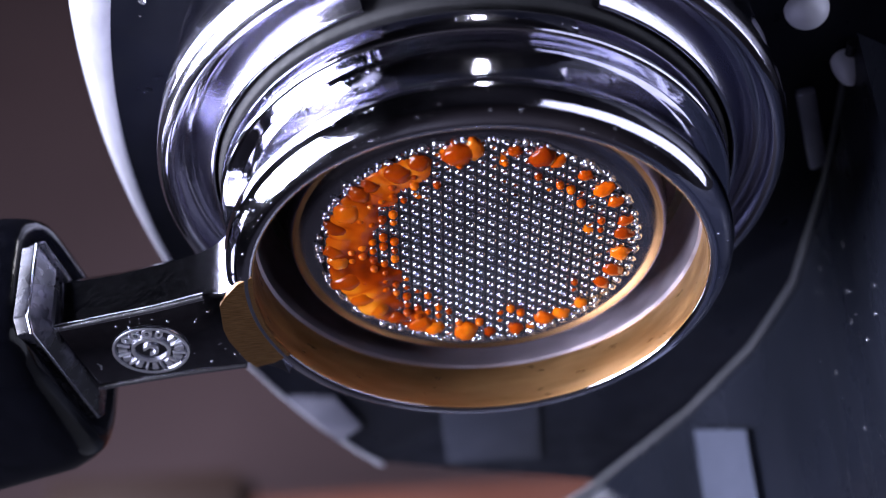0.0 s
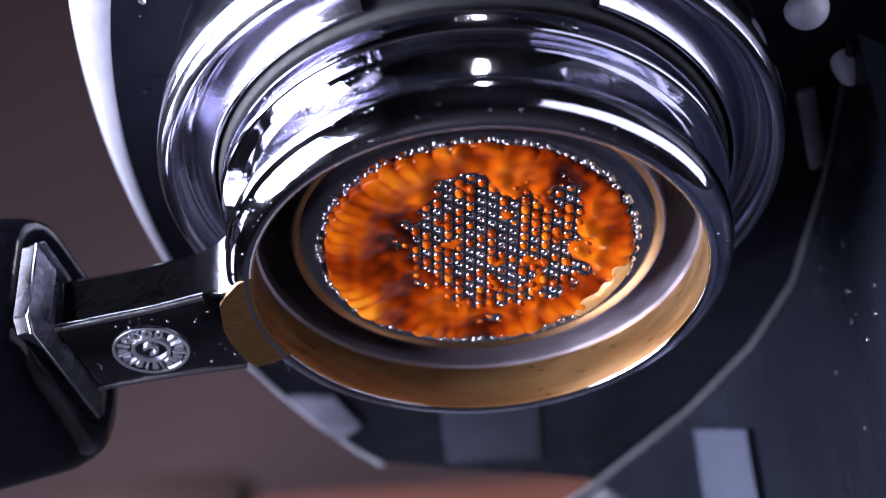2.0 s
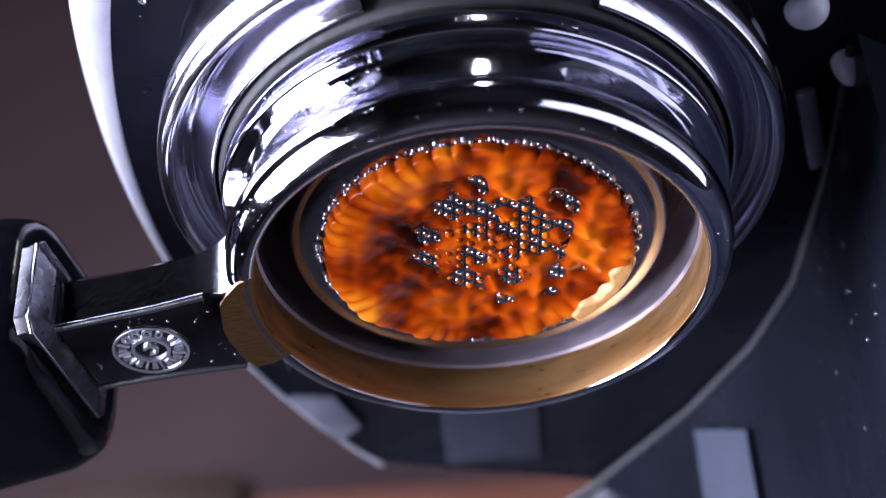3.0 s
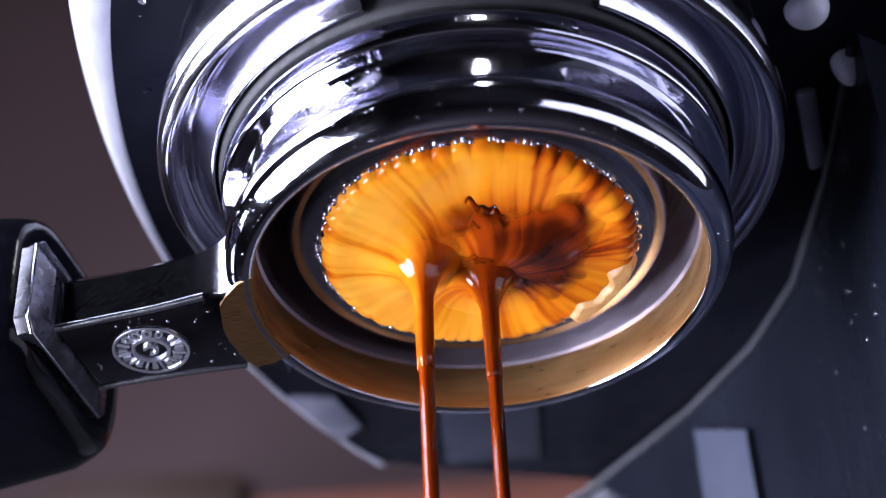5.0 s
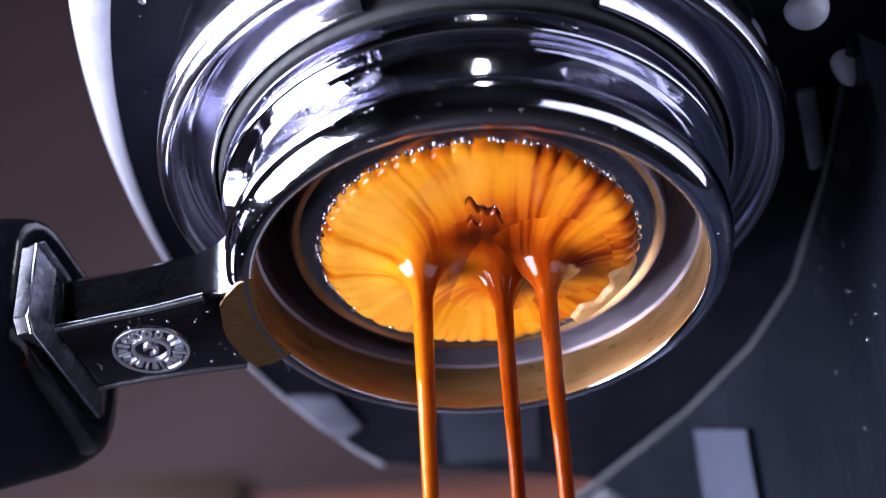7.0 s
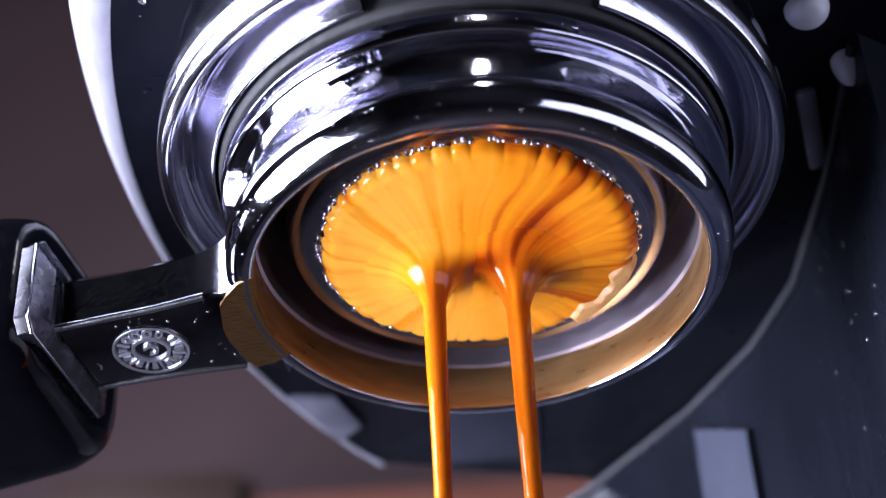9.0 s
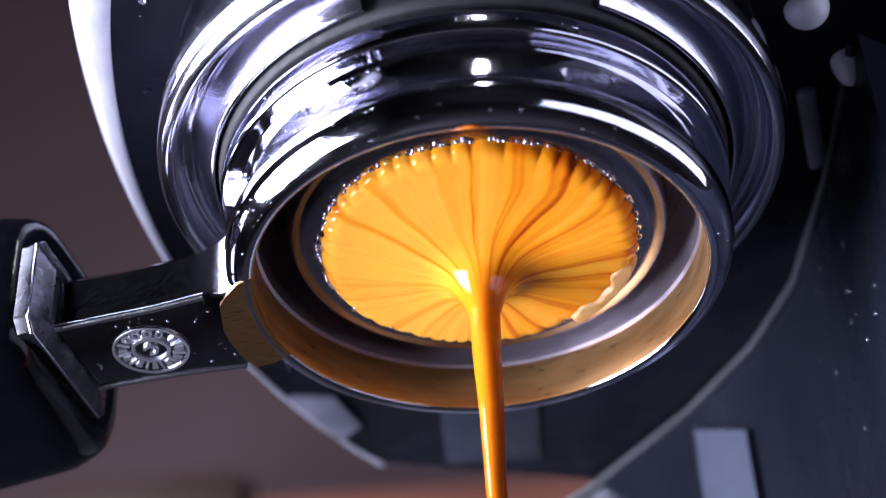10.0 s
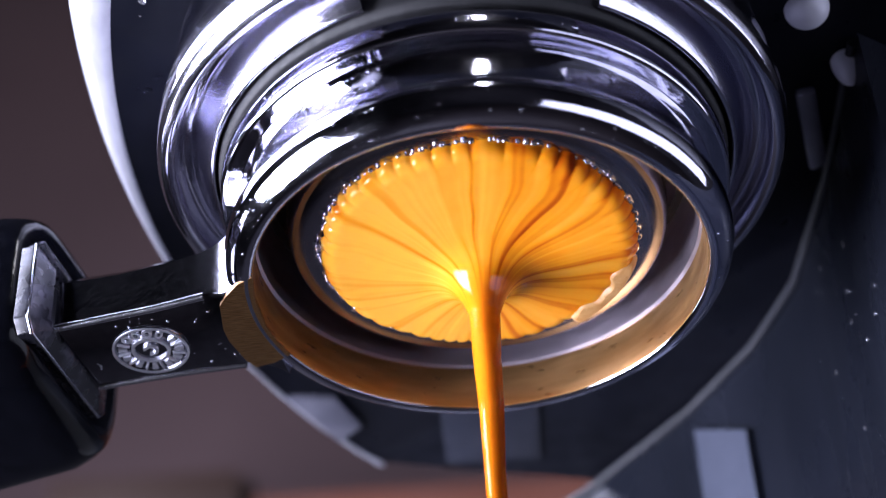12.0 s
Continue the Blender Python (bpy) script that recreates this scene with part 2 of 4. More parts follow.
def machine():
    m = empty("espresso_machine", pose(0, 0, 0.04))
    tagged(m, "black espresso machine head with a polished chrome trim band", "coffee machine")
    out = housing_outline(102.5, 14.7, 157.5, -62, 111, 190)
    part("underside", prism(out, 0, 58, 0.6), HOUSING, m, "glossy black underside of the machine head")
    a = housing_outline(102.5, 14.7, 157.9, -62.0, 111.4, 190)[:41]
    c = housing_outline(134.2, 2.4, 193.5, -68, 114, 193)[:41]
    rows = []
    for i in range(8):
        f = radians(90 * i / 7)
        rows.append([(p[0] + (q[0] - p[0]) * math.sin(f), p[1] + (q[1] - p[1]) * math.sin(f), -0.2 + 5.0 * (1 - math.cos(f))) for p, q in zip(a, c)])
    rows.append([(x, y, 60) for x, y in c])
    inner = [[(x + 0.5, y, z + 0.3) for x, y, z in row] for row in rows]
    band = bmesh.new()
    grid = [[band.verts.new(Vector(q) * MM) for q in row] for row in rows + inner[::-1]]
    for p, q in zip(grid, grid[1:] + grid[:1]):
        for k in range(40):
            band.faces.new((p[k], p[k + 1], q[k + 1], q[k]))
    part("trim", band, TRIM, m, "polished chrome trim band")
    # wrap-round splash panel behind the group
    path = [(59.3, -4), (59.2, -2), (59, 2), (58.5, 30), (56, 58), (50, 77), (39, 98), (20, 125), (-2, 150), (-30, 176)]
    wall = [(x, y) for x, y in path] + [(x + 30, y + 20) for x, y in path[::-1]]
    part("splash_panel", prism(wall, -140, -0.6, 0.0), PANEL, m, "dark polished splash panel with dried water spots")
    # a bead for the highlight on the panel's top joint, two plates for reflections and two round studs
    part("joint_highlight", tube([(x - 0.4, y - 0.3, -1.0) for x, y in path[1:9]], 0.9), GREY, m, "grey bead along the panel's joint, standing for its edge highlight")
    # a pale plate stands in for the lamp patch mirrored in the underside
    part("reflection_plate", prism([(-38, 84), (-29, 85), (-25, 95), (-30, 100)], -1.4, 0.2, 0.3), MUTED_GREY, m, "small pale plate standing for a reflection on the underside")
    # the lighter stripe mirrored in the panel, built as a pale plate
    d = Vector((39 - 50, 98 - 77, 0)).normalized()
    n = Vector((-d.y, d.x, 0))
    base = Vector((50, 77, 0))
    rows = []
    for off in (0.2, 1.6):
        rows.append([tuple(base + d * a + n * off + Vector((0, 0, z))) for a, z in ((4.5, -70), (5.0, -16.5), (21.0, -7.0), (21.5, -70))])
    part("reflected_stripe", loft(rows), PALE_STRIPE, m, "light grey plate standing for a stripe reflected in the panel", smooth=False)
    # this grey plate replaces a bright reflection on the glossy underside
    part("soft_reflection", prism([(-9.5, 87.4), (9.4, 89.7), (9.6, 111.8), (-9.3, 111.2)], -0.9, 0.2, 0.4), REFLECTION_GREY, m, "dull grey plate standing for a soft reflection under the head")
    part("end_plate", prism([(51.0, 8.2), (54.2, 7.6), (58.0, 25.4), (55.2, 27.0)], -1.6, 0.2, 0.7), MUTED_GREY, m, "dull grey end plate beside the studs")
    for x, y, r, h in ((58.6, 2.4, 2.6, 5.0), (51.2, -9.4, 3.4, 3.2)):
        o = part("stud", lathe([(r * math.sin(radians(q)), -h * math.cos(radians(q))) for q in range(0, 91, 6)], 32), PALE_STEEL, m, "round pale steel stud under the head")
        o.matrix_basis = pose(x * MM, y * MM, 0)
    spots = bead_mesh("water_spot", WATER, 0.4, 0.12)
    rnd = random.Random(41)
    for i in range(46):
        o = new("water_spot", spots)
        o.parent = m
        y, z = max(-1.5, rnd.gauss(38, 16)), -rnd.uniform(8, 52)
        x = 59 - y * 0.05 if y < 0 else (59 - y / 60 if y < 30 else 58.5 - (y - 30) * 2.5 / 28)
        k = rnd.choice((0.25, 0.35, 0.5, 0.9))
        o.matrix_basis = pose((x - 0.05) * MM, y * MM, z * MM, 0, -90, 0) @ Matrix.Diagonal((k, k, k, 1))
    for i in range(26):
        o = new("water_spot", spots)
        o.parent = m
        a = radians(rnd.uniform(150, 235))
        r = rnd.uniform(47, 56)
        x, y = r * math.cos(a), r * math.sin(a)
        k = rnd.choice((0.3, 0.5, 0.8, 1.6))
        if (x - 102.5) ** 2 + (y - 14.7) ** 2 < 155 ** 2:
            o.matrix_basis = pose(x * MM, y * MM, -0.02 * MM, 0, 0, rnd.uniform(0, 180)) @ Matrix.Diagonal((k, k * 0.8, k * 0.5, 1))


def group_head():
    g = empty("group_head", pose(0, 0, 0.0135))
    tagged(g, "chrome group head locked round the portafilter", "group head")
    ring = rounded([(37.6, 26.2), (37.6, 5.6), (37.9, 5.1), (38.4, 5.2), (40.7, 9.2), (41.2, 10.2), (42.5, 10.4), (43.0, 9.8), (43.2, 7.2), (43.6, 6.2), (44.5, 5.8), (45.5, 6.3), (46.1, 7.4), (46.3, 9.5), (46.0, 13.0), (44.8, 16.5), (44.2, 26.2)], 0.3, 3)
    part("locking_ring", lathe(ring, 180, -62, 250, True), BRUSHED, g, "scratched chrome locking ring with a bayonet slot")
    part("gasket", lathe(rounded([(30, 4.5), (36.6, 4.5), (37.3, 5.5), (37.3, 20)], 0.4), 96), GASKET, g, "black rubber gasket")
    part("bell", lathe([(0, 25.6), (37.0, 25.6), (37.0, 12.0), (30.0, 12.0)], 96), GASKET, g)
    # the cast collar that carries the ring, dark inside the slot
    part("slot_wall", lathe(rounded([(39.0, 11.0), (40.5, 10.2), (42.6, 10.8), (43.4, 13.0), (43.4, 26.0)], 0.5), 40, 246, 302, False), GASKET, g, "dark cast collar behind the bayonet slot")


# ---- the portafilter ----
ARM = 168.0
BASKET_Z = 6.48


def portafilter():
    p = empty("portafilter")
    tagged(p, "chrome bottomless portafilter with a cut brass lip and a black handle", "portafilter")
    outer = [(31.98, 0.6), (31.98, 0.15), (32.3, -0.1)]
    outer += [(31.35 + 4.6 * math.cos(radians(q)), 4.1 - 4.6 * math.sin(radians(q))) for q in range(68, -9, -8)]
    outer += [(35.8, 4.9), (35.3, 5.3), (34.75, 5.7), (34.4, 6.3), (34.2, 7.2), (34.15, 8.4), (34.2, 13.1), (36.3, 13.3), (36.75, 13.7), (36.85, 16.5), (36.4, 17.0), (33.4, 17.7), (33.4, 28), (32.2, 28), (32.2, 7.6), (32.1, 7.4)]
    part("body", lathe(rounded(outer, 0.3, 2), 192), CHROME, p, "polished chrome ring body")
    part("lip", lathe(rounded([(32.1, 7.5), (31.9, 7.2), (31.85, 0.5), (31.88, 0.2), (32.0, 0.16)], 0.12, 2), 160), BRASS, p, "bare machined brass inner lip")
    part("inner_wall", lathe([(32.05, 7.5), (31.6, 7.8), (31.3, 27), (28.6, 27.4)], 128), INNER, p, "dull stained inner wall")
    turn = Matrix.Rotation(radians(ARM), 4, "Z")
    # along, across, height: the across axis points towards the camera side when negative

    def sec(a, near, far, lo, hi, c=2.2):
        return [(a, -near + 0.4, lo + 0.5), (a, -near + 1.2, lo), (a, -far - 1.0, lo), (a, -far - 0.2, lo + 0.8), (a, -far - 0.2, hi - c), (a, -far - c, hi), (a, -near + c, hi), (a, -near, hi - c)]

    secs = [sec(32.7, 9.7, -14.0, 0.1, 16.2, 3.0), sec(33.6, 9.2, -12.2, 0.1, 14.8, 2.6), sec(34.6, 8.8, -11.2, 0.15, 13.3, 2.3), sec(35.8, 8.5, -10.8, 0.4, 12.3, 2.2), sec(37.5, 8.25, -10.5, 1.0, 11.5), sec(40.5, 8.1, -10.3, 1.0, 10.8), sec(44, 8.0, -10.0, 1.0, 10.6), sec(52, 8.0, -9.4, 1.0, 10.3), sec(63.0, 8.0, -9.0, 1.0, 10.9)]
    arm = loft([[(x, -y, z) for x, y, z in s] for s in secs])
    bmesh.ops.transform(arm, matrix=turn, verts=arm.verts[:])
    part("arm", arm, CAST_CHROME, p, "cast chrome arm reflecting the dark room")
    cut = prism([(29.9, 11.2), (32.4, 10.4), (34.9, 8.2), (36.5, 6.4), (38.0, 1.0), (38.2, -2.0), (37.6, -7.0), (36.8, -9.4), (34.0, -9.2), (30.9, -8.0), (31.7, -4.0), (31.9, 0.0), (31.25, 6.5)], -0.12, 0.6)
    bmesh.ops.transform(cut, matrix=turn, verts=cut.verts[:])
    part("cut_face", cut, CUT_BRASS, p, "bare brass face where the spouts were cut away", smooth=False)
    # round emblem cast on the underside of the arm
    em = part("emblem", lathe(rounded([(5.75, 0.9), (5.7, 0.35), (5.3, 0.3), (5.1, 0.62), (0, 0.62)], 0.1, 2), 48), CAST_CHROME, p, "round cast emblem with radial bars")
    em.matrix_basis = turn @ pose(50.2 * MM, -1.5 * MM, 0.35 * MM)
    for i in range(16):
        deg = 160 + i * 15.5
        if i % 2:
            o = part("bar", box(3.1, 5.0, -0.16, 0.16, 0.2, 0.75, 0.08), EMBOSS, em)
        else:
            o = part("wedge", lathe([(3.5, 0.7), (3.5, 0.28), (4.75, 0.28), (4.75, 0.7)], 3, -5.2, 5.2, closed=True), EMBOSS, em)
        o.matrix_basis = pose(0, 0, 0, 0, 0, deg)
    for deg, squash in ((56, 1.0), (80, 0.8), (104, 1.0), (128, 0.7)):
        o = part("loop", lathe([(0.42, 0.7), (0.42, 0.2), (0.78, 0.2), (0.78, 0.7)], 14, closed=True), EMBOSS, em)
        o.matrix_basis = pose(4.15 * math.cos(radians(deg)) * MM, 4.15 * math.sin(radians(deg)) * MM, 0, 0, 0, deg) @ Matrix.Diagonal((1.1, squash, 1, 1))
    part("rim", lathe([(5.25, 0.7), (5.25, 0.15), (5.6, 0.15), (5.6, 0.7)], 48, closed=True), EMBOSS, em)
    part("ring", lathe([(2.4, 0.7), (2.4, 0.2), (2.85, 0.2), (2.85, 0.7)], 32, closed=True), EMBOSS, em)
    part("centre_curl", lathe([(0.7, 0.7), (0.7, 0.2), (1.15, 0.2), (1.15, 0.7)], 18, 20, 300, closed=True), EMBOSS, em)
    # worn collar plate and rounded grip

    def rounded_section(a, near, far, lo, hi, c, drop=0.0, n=6):
        pts = []
        for cy, cz, start in ((near - c, lo + c, -90), (near - c, hi - c, 0), (far + c, hi - c, 90), (far + c, lo + c, 180)):
            for k in range(n + 1):
                q = radians(start + 90 * k / n)
                pts.append((a, cy + c * math.cos(q), cz + c * math.sin(q) - drop))
        return pts

    def octo(a, near, far, lo, hi, c):
        return [(a, near - c, lo), (a, near, lo + c), (a, near, hi - c), (a, near - c, hi), (a, far + c, hi), (a, far, hi - c), (a, far, lo + c), (a, far + c, lo)]

    def handle_piece(name, rows, mat, label, bevel=0.0):
        bm = loft(rows)
        if bevel:
            bmesh.ops.bevel(bm, geom=bm.edges[:], offset=bevel * MM, segments=2, affect="EDGES", profile=0.6)
        bmesh.ops.transform(bm, matrix=turn, verts=bm.verts[:])
        return part(name, bm, mat, p, label)

    outer8 = octo(62.9, 12.8, -13.6, -1.8, 14.6, 1.8)
    handle_piece("collar", [octo(61.3, 8.8, -9.3, 0.6, 11.6, 0.8), octo(61.5, 9.2, -9.6, 0.2, 11.9, 1.0), octo(62.7, 12.6, -13.4, -1.6, 14.4, 1.8), octo(63.2, 12.8, -13.6, -1.8, 14.6, 1.8), octo(65.2, 12.7, -13.5, -1.7, 14.5, 1.8)], WORN_BLACK, "black collar worn to bare metal along its bevel", 0.2)
    edge = tube(outer8 + outer8[:1], 0.28, 8)
    bmesh.ops.transform(edge, matrix=turn, verts=edge.verts[:])
    part("collar_edge", edge, WORN_CHROME, p, "worn bright edge of the collar")
    for name, y in (("rib", 7.4), ("rib", -9.0)):
        rib = tube([(38.5, y + (0.3 if y > 0 else -1.0), 1.25), (46, y, 1.1), (54, y + (0 if y > 0 else 0.5), 1.1), (61.6, y + (0 if y > 0 else 0.7), 1.1)], 0.6)
        bmesh.ops.transform(rib, matrix=turn, verts=rib.verts[:])
        part(name, rib, WORN_CHROME, p)
    rnd = random.Random(77)
    wet = bead_mesh("water_drop", WATER, 0.2, 0.13)
    for i in range(240):
        a = radians(rnd.choice((rnd.uniform(180, 360), rnd.uniform(195, 250))))
        r, z = rnd.choice(((33.6, 0.1), (34.6, 0.85), (35.3, 1.8), (35.85, 3.1), (35.95, 4.1), (34.2, 8.0), (34.25, 11.5), (36.85, 15.0), (34.2, 9.5)))
        o = new("water_drop", wet)
        o.parent = p
        k = rnd.choice((0.25, 0.3, 0.35, 0.45, 0.6, 0.9))
        o.matrix_basis = pose(r * math.cos(a) * MM, r * math.sin(a) * MM, z * MM) @ Matrix.Diagonal((k, k, k, 1))
    for i in range(46):
        o = new("water_drop", wet)
        o.parent = p
        k = rnd.choice((0.3, 0.4, 0.6, 1.0))
        along, across = rnd.uniform(38, 60), rnd.uniform(-8.5, 7.0)
        o.matrix_basis = turn @ pose(along * MM, across * MM, 0.98 * MM) @ Matrix.Diagonal((k, k, k * 0.6, 1))
    grip_rows = [(64.0, 9.5, -18.6, -2.4, 19.6, 7.5), (64.3, 11.2, -20.6, -4.0, 21.4, 8.2), (65.2, 12.4, -21.9, -5.3, 22.6, 9.0), (66.8, 13.1, -22.5, -6.0, 23.1, 9.0), (70.0, 13.4, -22.7, -6.3, 23.3, 7.5, 0.3), (110, 13.5, -21.5, -6.5, 22.5, 7.0, 5), (172, 12.0, -17.5, -5.0, 18.0, 6.0, 12), (176, 8.0, -13.5, -1.0, 14.0, 6.0, 12.5)]
    handle_piece("grip", [rounded_section(*r) for r in grip_rows], PLASTIC, "black moulded plastic grip")


# ---- the basket ----
COL, ROW = 1.535, 2.0
GRID_TURN = 3.0


def hole_places(limit):
    c, s = math.cos(radians(GRID_TURN)), math.sin(radians(GRID_TURN))
    for i in range(-18, 19):
        for j in range(-16, 17):
            x, y = i * COL + 0.3, (j + 0.5 * (i % 2)) * ROW
            if math.hypot(x, y) < limit:
                yield x * c - y * s, x * s + y * c


def basket():
    b = empty("filter_basket", pose(0, 0, BASKET_Z * MM))
    tagged(b, "stainless steel filter basket with a perforated bottom, clipped into the portafilter", "filter basket")
    wall = rounded([(22.7, 0.1), (24.6, 0.0), (26.6, 0.7), (27.2, 2.6), (28.4, 20.6), (30.5, 20.8)], 1.2, 5)
    part("basket_wall", lathe(wall, 160), STEEL, b, "polished rounded basket wall")
    part("coffee_puck", lathe([(0, 0.75), (26.0, 0.75), (27.6, 19), (0, 19)], 64), PUCK, b, "dark wet coffee puck")
    verts, faces, seen = [], [], {}
    c, s = math.cos(radians(GRID_TURN)), math.sin(radians(GRID_TURN))
    hx = COL / 2

    def corner(px, py, z):
        key = (round(px, 3), round(py, 3), round(z, 3))
        if key not in seen:
            seen[key] = len(verts)
            verts.append((px * MM, py * MM, z * MM))
        return seen[key]

    for x, y in hole_places(22.9):
        rings = []
        for f, z, rnd in ((1.0, 0.0, 0), (0.66, 0.0, 1), (0.6, -0.08, 1), (0.52, -0.13, 1), (0.45, -0.14, 1), (0.38, -0.1, 1), (0.33, 0.0, 1), (0.3, 0.6, 1)):
            ring = []
            for q in range(8):
                t = q * math.pi / 4
                ux, uy = math.cos(t), math.sin(t)
                sq = 1 / max(abs(ux), abs(uy))
                px, py = ux * sq * hx * f, uy * sq * ROW / 2 * f + ux * sq * hx * f * (ROW / 2 / COL)
                rx, ry = ux * 0.92 * f, uy * 0.98 * f
                px, py = px * (1 - rnd) + rx * rnd, py * (1 - rnd) + ry * rnd
                ring.append(corner(x + px * c - py * s, y + px * s + py * c, z))
            rings.append(ring)
        for a, d in zip(rings, rings[1:]):
            for q in range(8):
                faces.append((a[q], d[q], d[(q + 1) % 8], a[(q + 1) % 8]))
    me = bpy.data.meshes.new("perforated_plate")
    me.from_pydata(verts, [], faces)
    me.materials.append(PLATE)
    me.polygons.foreach_set("use_smooth", [True] * len(me.polygons))
    me.set_sharp_from_angle(angle=radians(50))
    o = new("perforated_plate", me)
    o.parent = b
    o["label"] = "perforated steel bottom with rows of small holes"
    # fine black strips between the holes in three directions, for gaps that reflect dark
    lines = bmesh.new()
    across = Vector((1, 0)), Vector((COL, ROW / 2)).normalized(), Vector((COL, -ROW / 2)).normalized()
    for way, gap in ((Vector((0, 1)), COL), (across[1], ROW * COL / math.hypot(COL, ROW / 2)), (across[2], ROW * COL / math.hypot(COL, ROW / 2))):
        side = Vector((-way.y, way.x))
        start = side.dot(Vector((0.3, 0.0)))
        for i in range(-16, 17):
            off = start + (i + 0.5) * gap
            if abs(off) > 22.4:
                continue
            half = math.sqrt(22.6 ** 2 - off ** 2)
            base = side * off
            vs = []
            for z in (-0.035, 0.03):
                for a, w in ((-half, -0.115), (half, -0.115), (half, 0.115), (-half, 0.115)):
                    q = base + way * a + side * w
                    vs.append(lines.verts.new(((q.x * c - q.y * s) * MM, (q.x * s + q.y * c) * MM, z * MM)))
            lines.faces.new(vs[:4])
            for k in range(4):
                lines.faces.new((vs[k], vs[(k + 1) % 4], vs[4 + (k + 1) % 4], vs[4 + k]))
    part("dark_reflections", lines, DARK_GAP, b, "fine dark strips between the holes, standing for dark reflections", smooth=False)["kind"] = "stuff"
    # water beads round the outermost holes
    bead = bead_mesh("water_bead", WATER, 0.44, 0.36)
    rnd = random.Random(5)
    for i in range(118):
        if rnd.random() < 0.1:
            continue
        a = radians(i * 360 / 118 + rnd.uniform(-1.6, 1.6))
        r = 22.6 + rnd.uniform(-0.25, 0.25)
        o = new("water_bead", bead)
        o.parent = b
        sc = rnd.uniform(0.6, 1.2)
        o.matrix_basis = pose(r * math.cos(a) * MM, r * math.sin(a) * MM, -0.02 * MM, 0, 0, rnd.uniform(0, 180)) @ Matrix.Diagonal((sc * rnd.uniform(0.7, 1.3), sc, sc * 0.9, 1))


def bead_mesh(name, mat, r, h, seed=0, lumps=0.0, u=12, v=7):
    bm = bmesh.new()
    bmesh.ops.create_uvsphere(bm, u_segments=u, v_segments=v, radius=1)
    for w in bm.verts:
        k = 1 + lumps * noise.noise(w.co * 1.3 + Vector((seed * 7.1, seed * 3.3, 0)))
        w.co = Vector((w.co.x * r * k, w.co.y * r * k, w.co.z * h)) * MM
    me = bpy.data.meshes.new(name)
    bm.to_mesh(me)
    bm.free()
    me.materials.append(mat)
    me.polygons.foreach_set("use_smooth", [True] * len(me.polygons))
    return me


# ---- the coffee ----
MOVES = []
FILM_R = 23.6


def skin(name, mat, rows, tone):
    """A mesh from rows of points (millimetres, an array rows x columns x 3) with one tone for each point."""
    n_r, n_t = rows.shape[:2]
    i, j = np.meshgrid(np.arange(n_r - 1), np.arange(n_t), indexing="ij")
    a, b = i * n_t + j, i * n_t + (j + 1) % n_t
    faces = np.stack([a, a + n_t, b + n_t, b], -1).reshape(-1, 4)
    me = bpy.data.meshes.new(name)
    me.from_pydata((rows.reshape(-1, 3) * MM).tolist(), [], faces.tolist() + [list(range(n_t))])
    me.attributes.new("tone", "FLOAT", "POINT").data.foreach_set("value", np.ascontiguousarray(tone.reshape(-1), dtype=np.float32))
    me.materials.append(mat)
    me.polygons.foreach_set("use_smooth", [True] * len(me.polygons))
    return new(name, me)


def polar_sheet(name, mat, height, tone, radius=FILM_R, n_t=640, n_r=150, bunch=0.8, middle=(0.0, 0.0)):
    """A sheet of liquid: height(x, y) millimetres below its own zero and its tone, as arrays; its rings draw together round the middle."""
    t = np.linspace(0, 2 * np.pi, n_t, endpoint=False)
    r = radius * np.linspace(0.004, 1, n_r) ** bunch
    if middle != (0.0, 0.0):
        r = np.concatenate([np.linspace(0.05, 3.2, 70), np.linspace(3.3, radius, n_r - 70)])
    rr, tt = np.meshgrid(r, t, indexing="ij")
    shift = 1 - ease(rr, 3.0, radius * 0.9)
    x, y = rr * np.cos(tt) + middle[0] * shift, rr * np.sin(tt) + middle[1] * shift
    return skin(name, mat, np.stack([x, y, -height(x, y)], -1), tone(x, y))


def waves(seed, n, scale):
    """Smooth wandering unevenness, about -1 to 1."""
    g = np.random.RandomState(seed)
    d = g.uniform(0, 2 * np.pi, n)
    k = g.uniform(0.6, 1.5, n) / scale
    p = g.uniform(0, 2 * np.pi, n)
    w = g.uniform(0.5, 1.0, n)

    def f(x, y):
        out = 0 * x
        for a, b, c, e in zip(d, k, p, w):
            out = out + e * np.sin(b * (x * np.cos(a) + y * np.sin(a)) + c)
        return out / (0.55 * n ** 0.5 * 1.4)
    return f


def ease(v, a, b):
    q = np.clip((v - a) / (b - a), 0, 1)
    return q * q * (3 - 2 * q)


def spot(x, y, cx, cy, rx, ry):
    return np.exp(-((x - cx) / rx) ** 2 - ((y - cy) / ry) ** 2)


def flow_angle(x, y, sinks):
    """The angle of the currents that run evenly in from the rim and out through the sinks; one full turn for each sink."""
    z = x + 1j * y
    total = 0
    for cx, cy in sinks:
        c = complex(cx, cy)
        total = total + np.angle(z - c) + np.angle(1 - z * c.conjugate() / FILM_R ** 2)
    return total


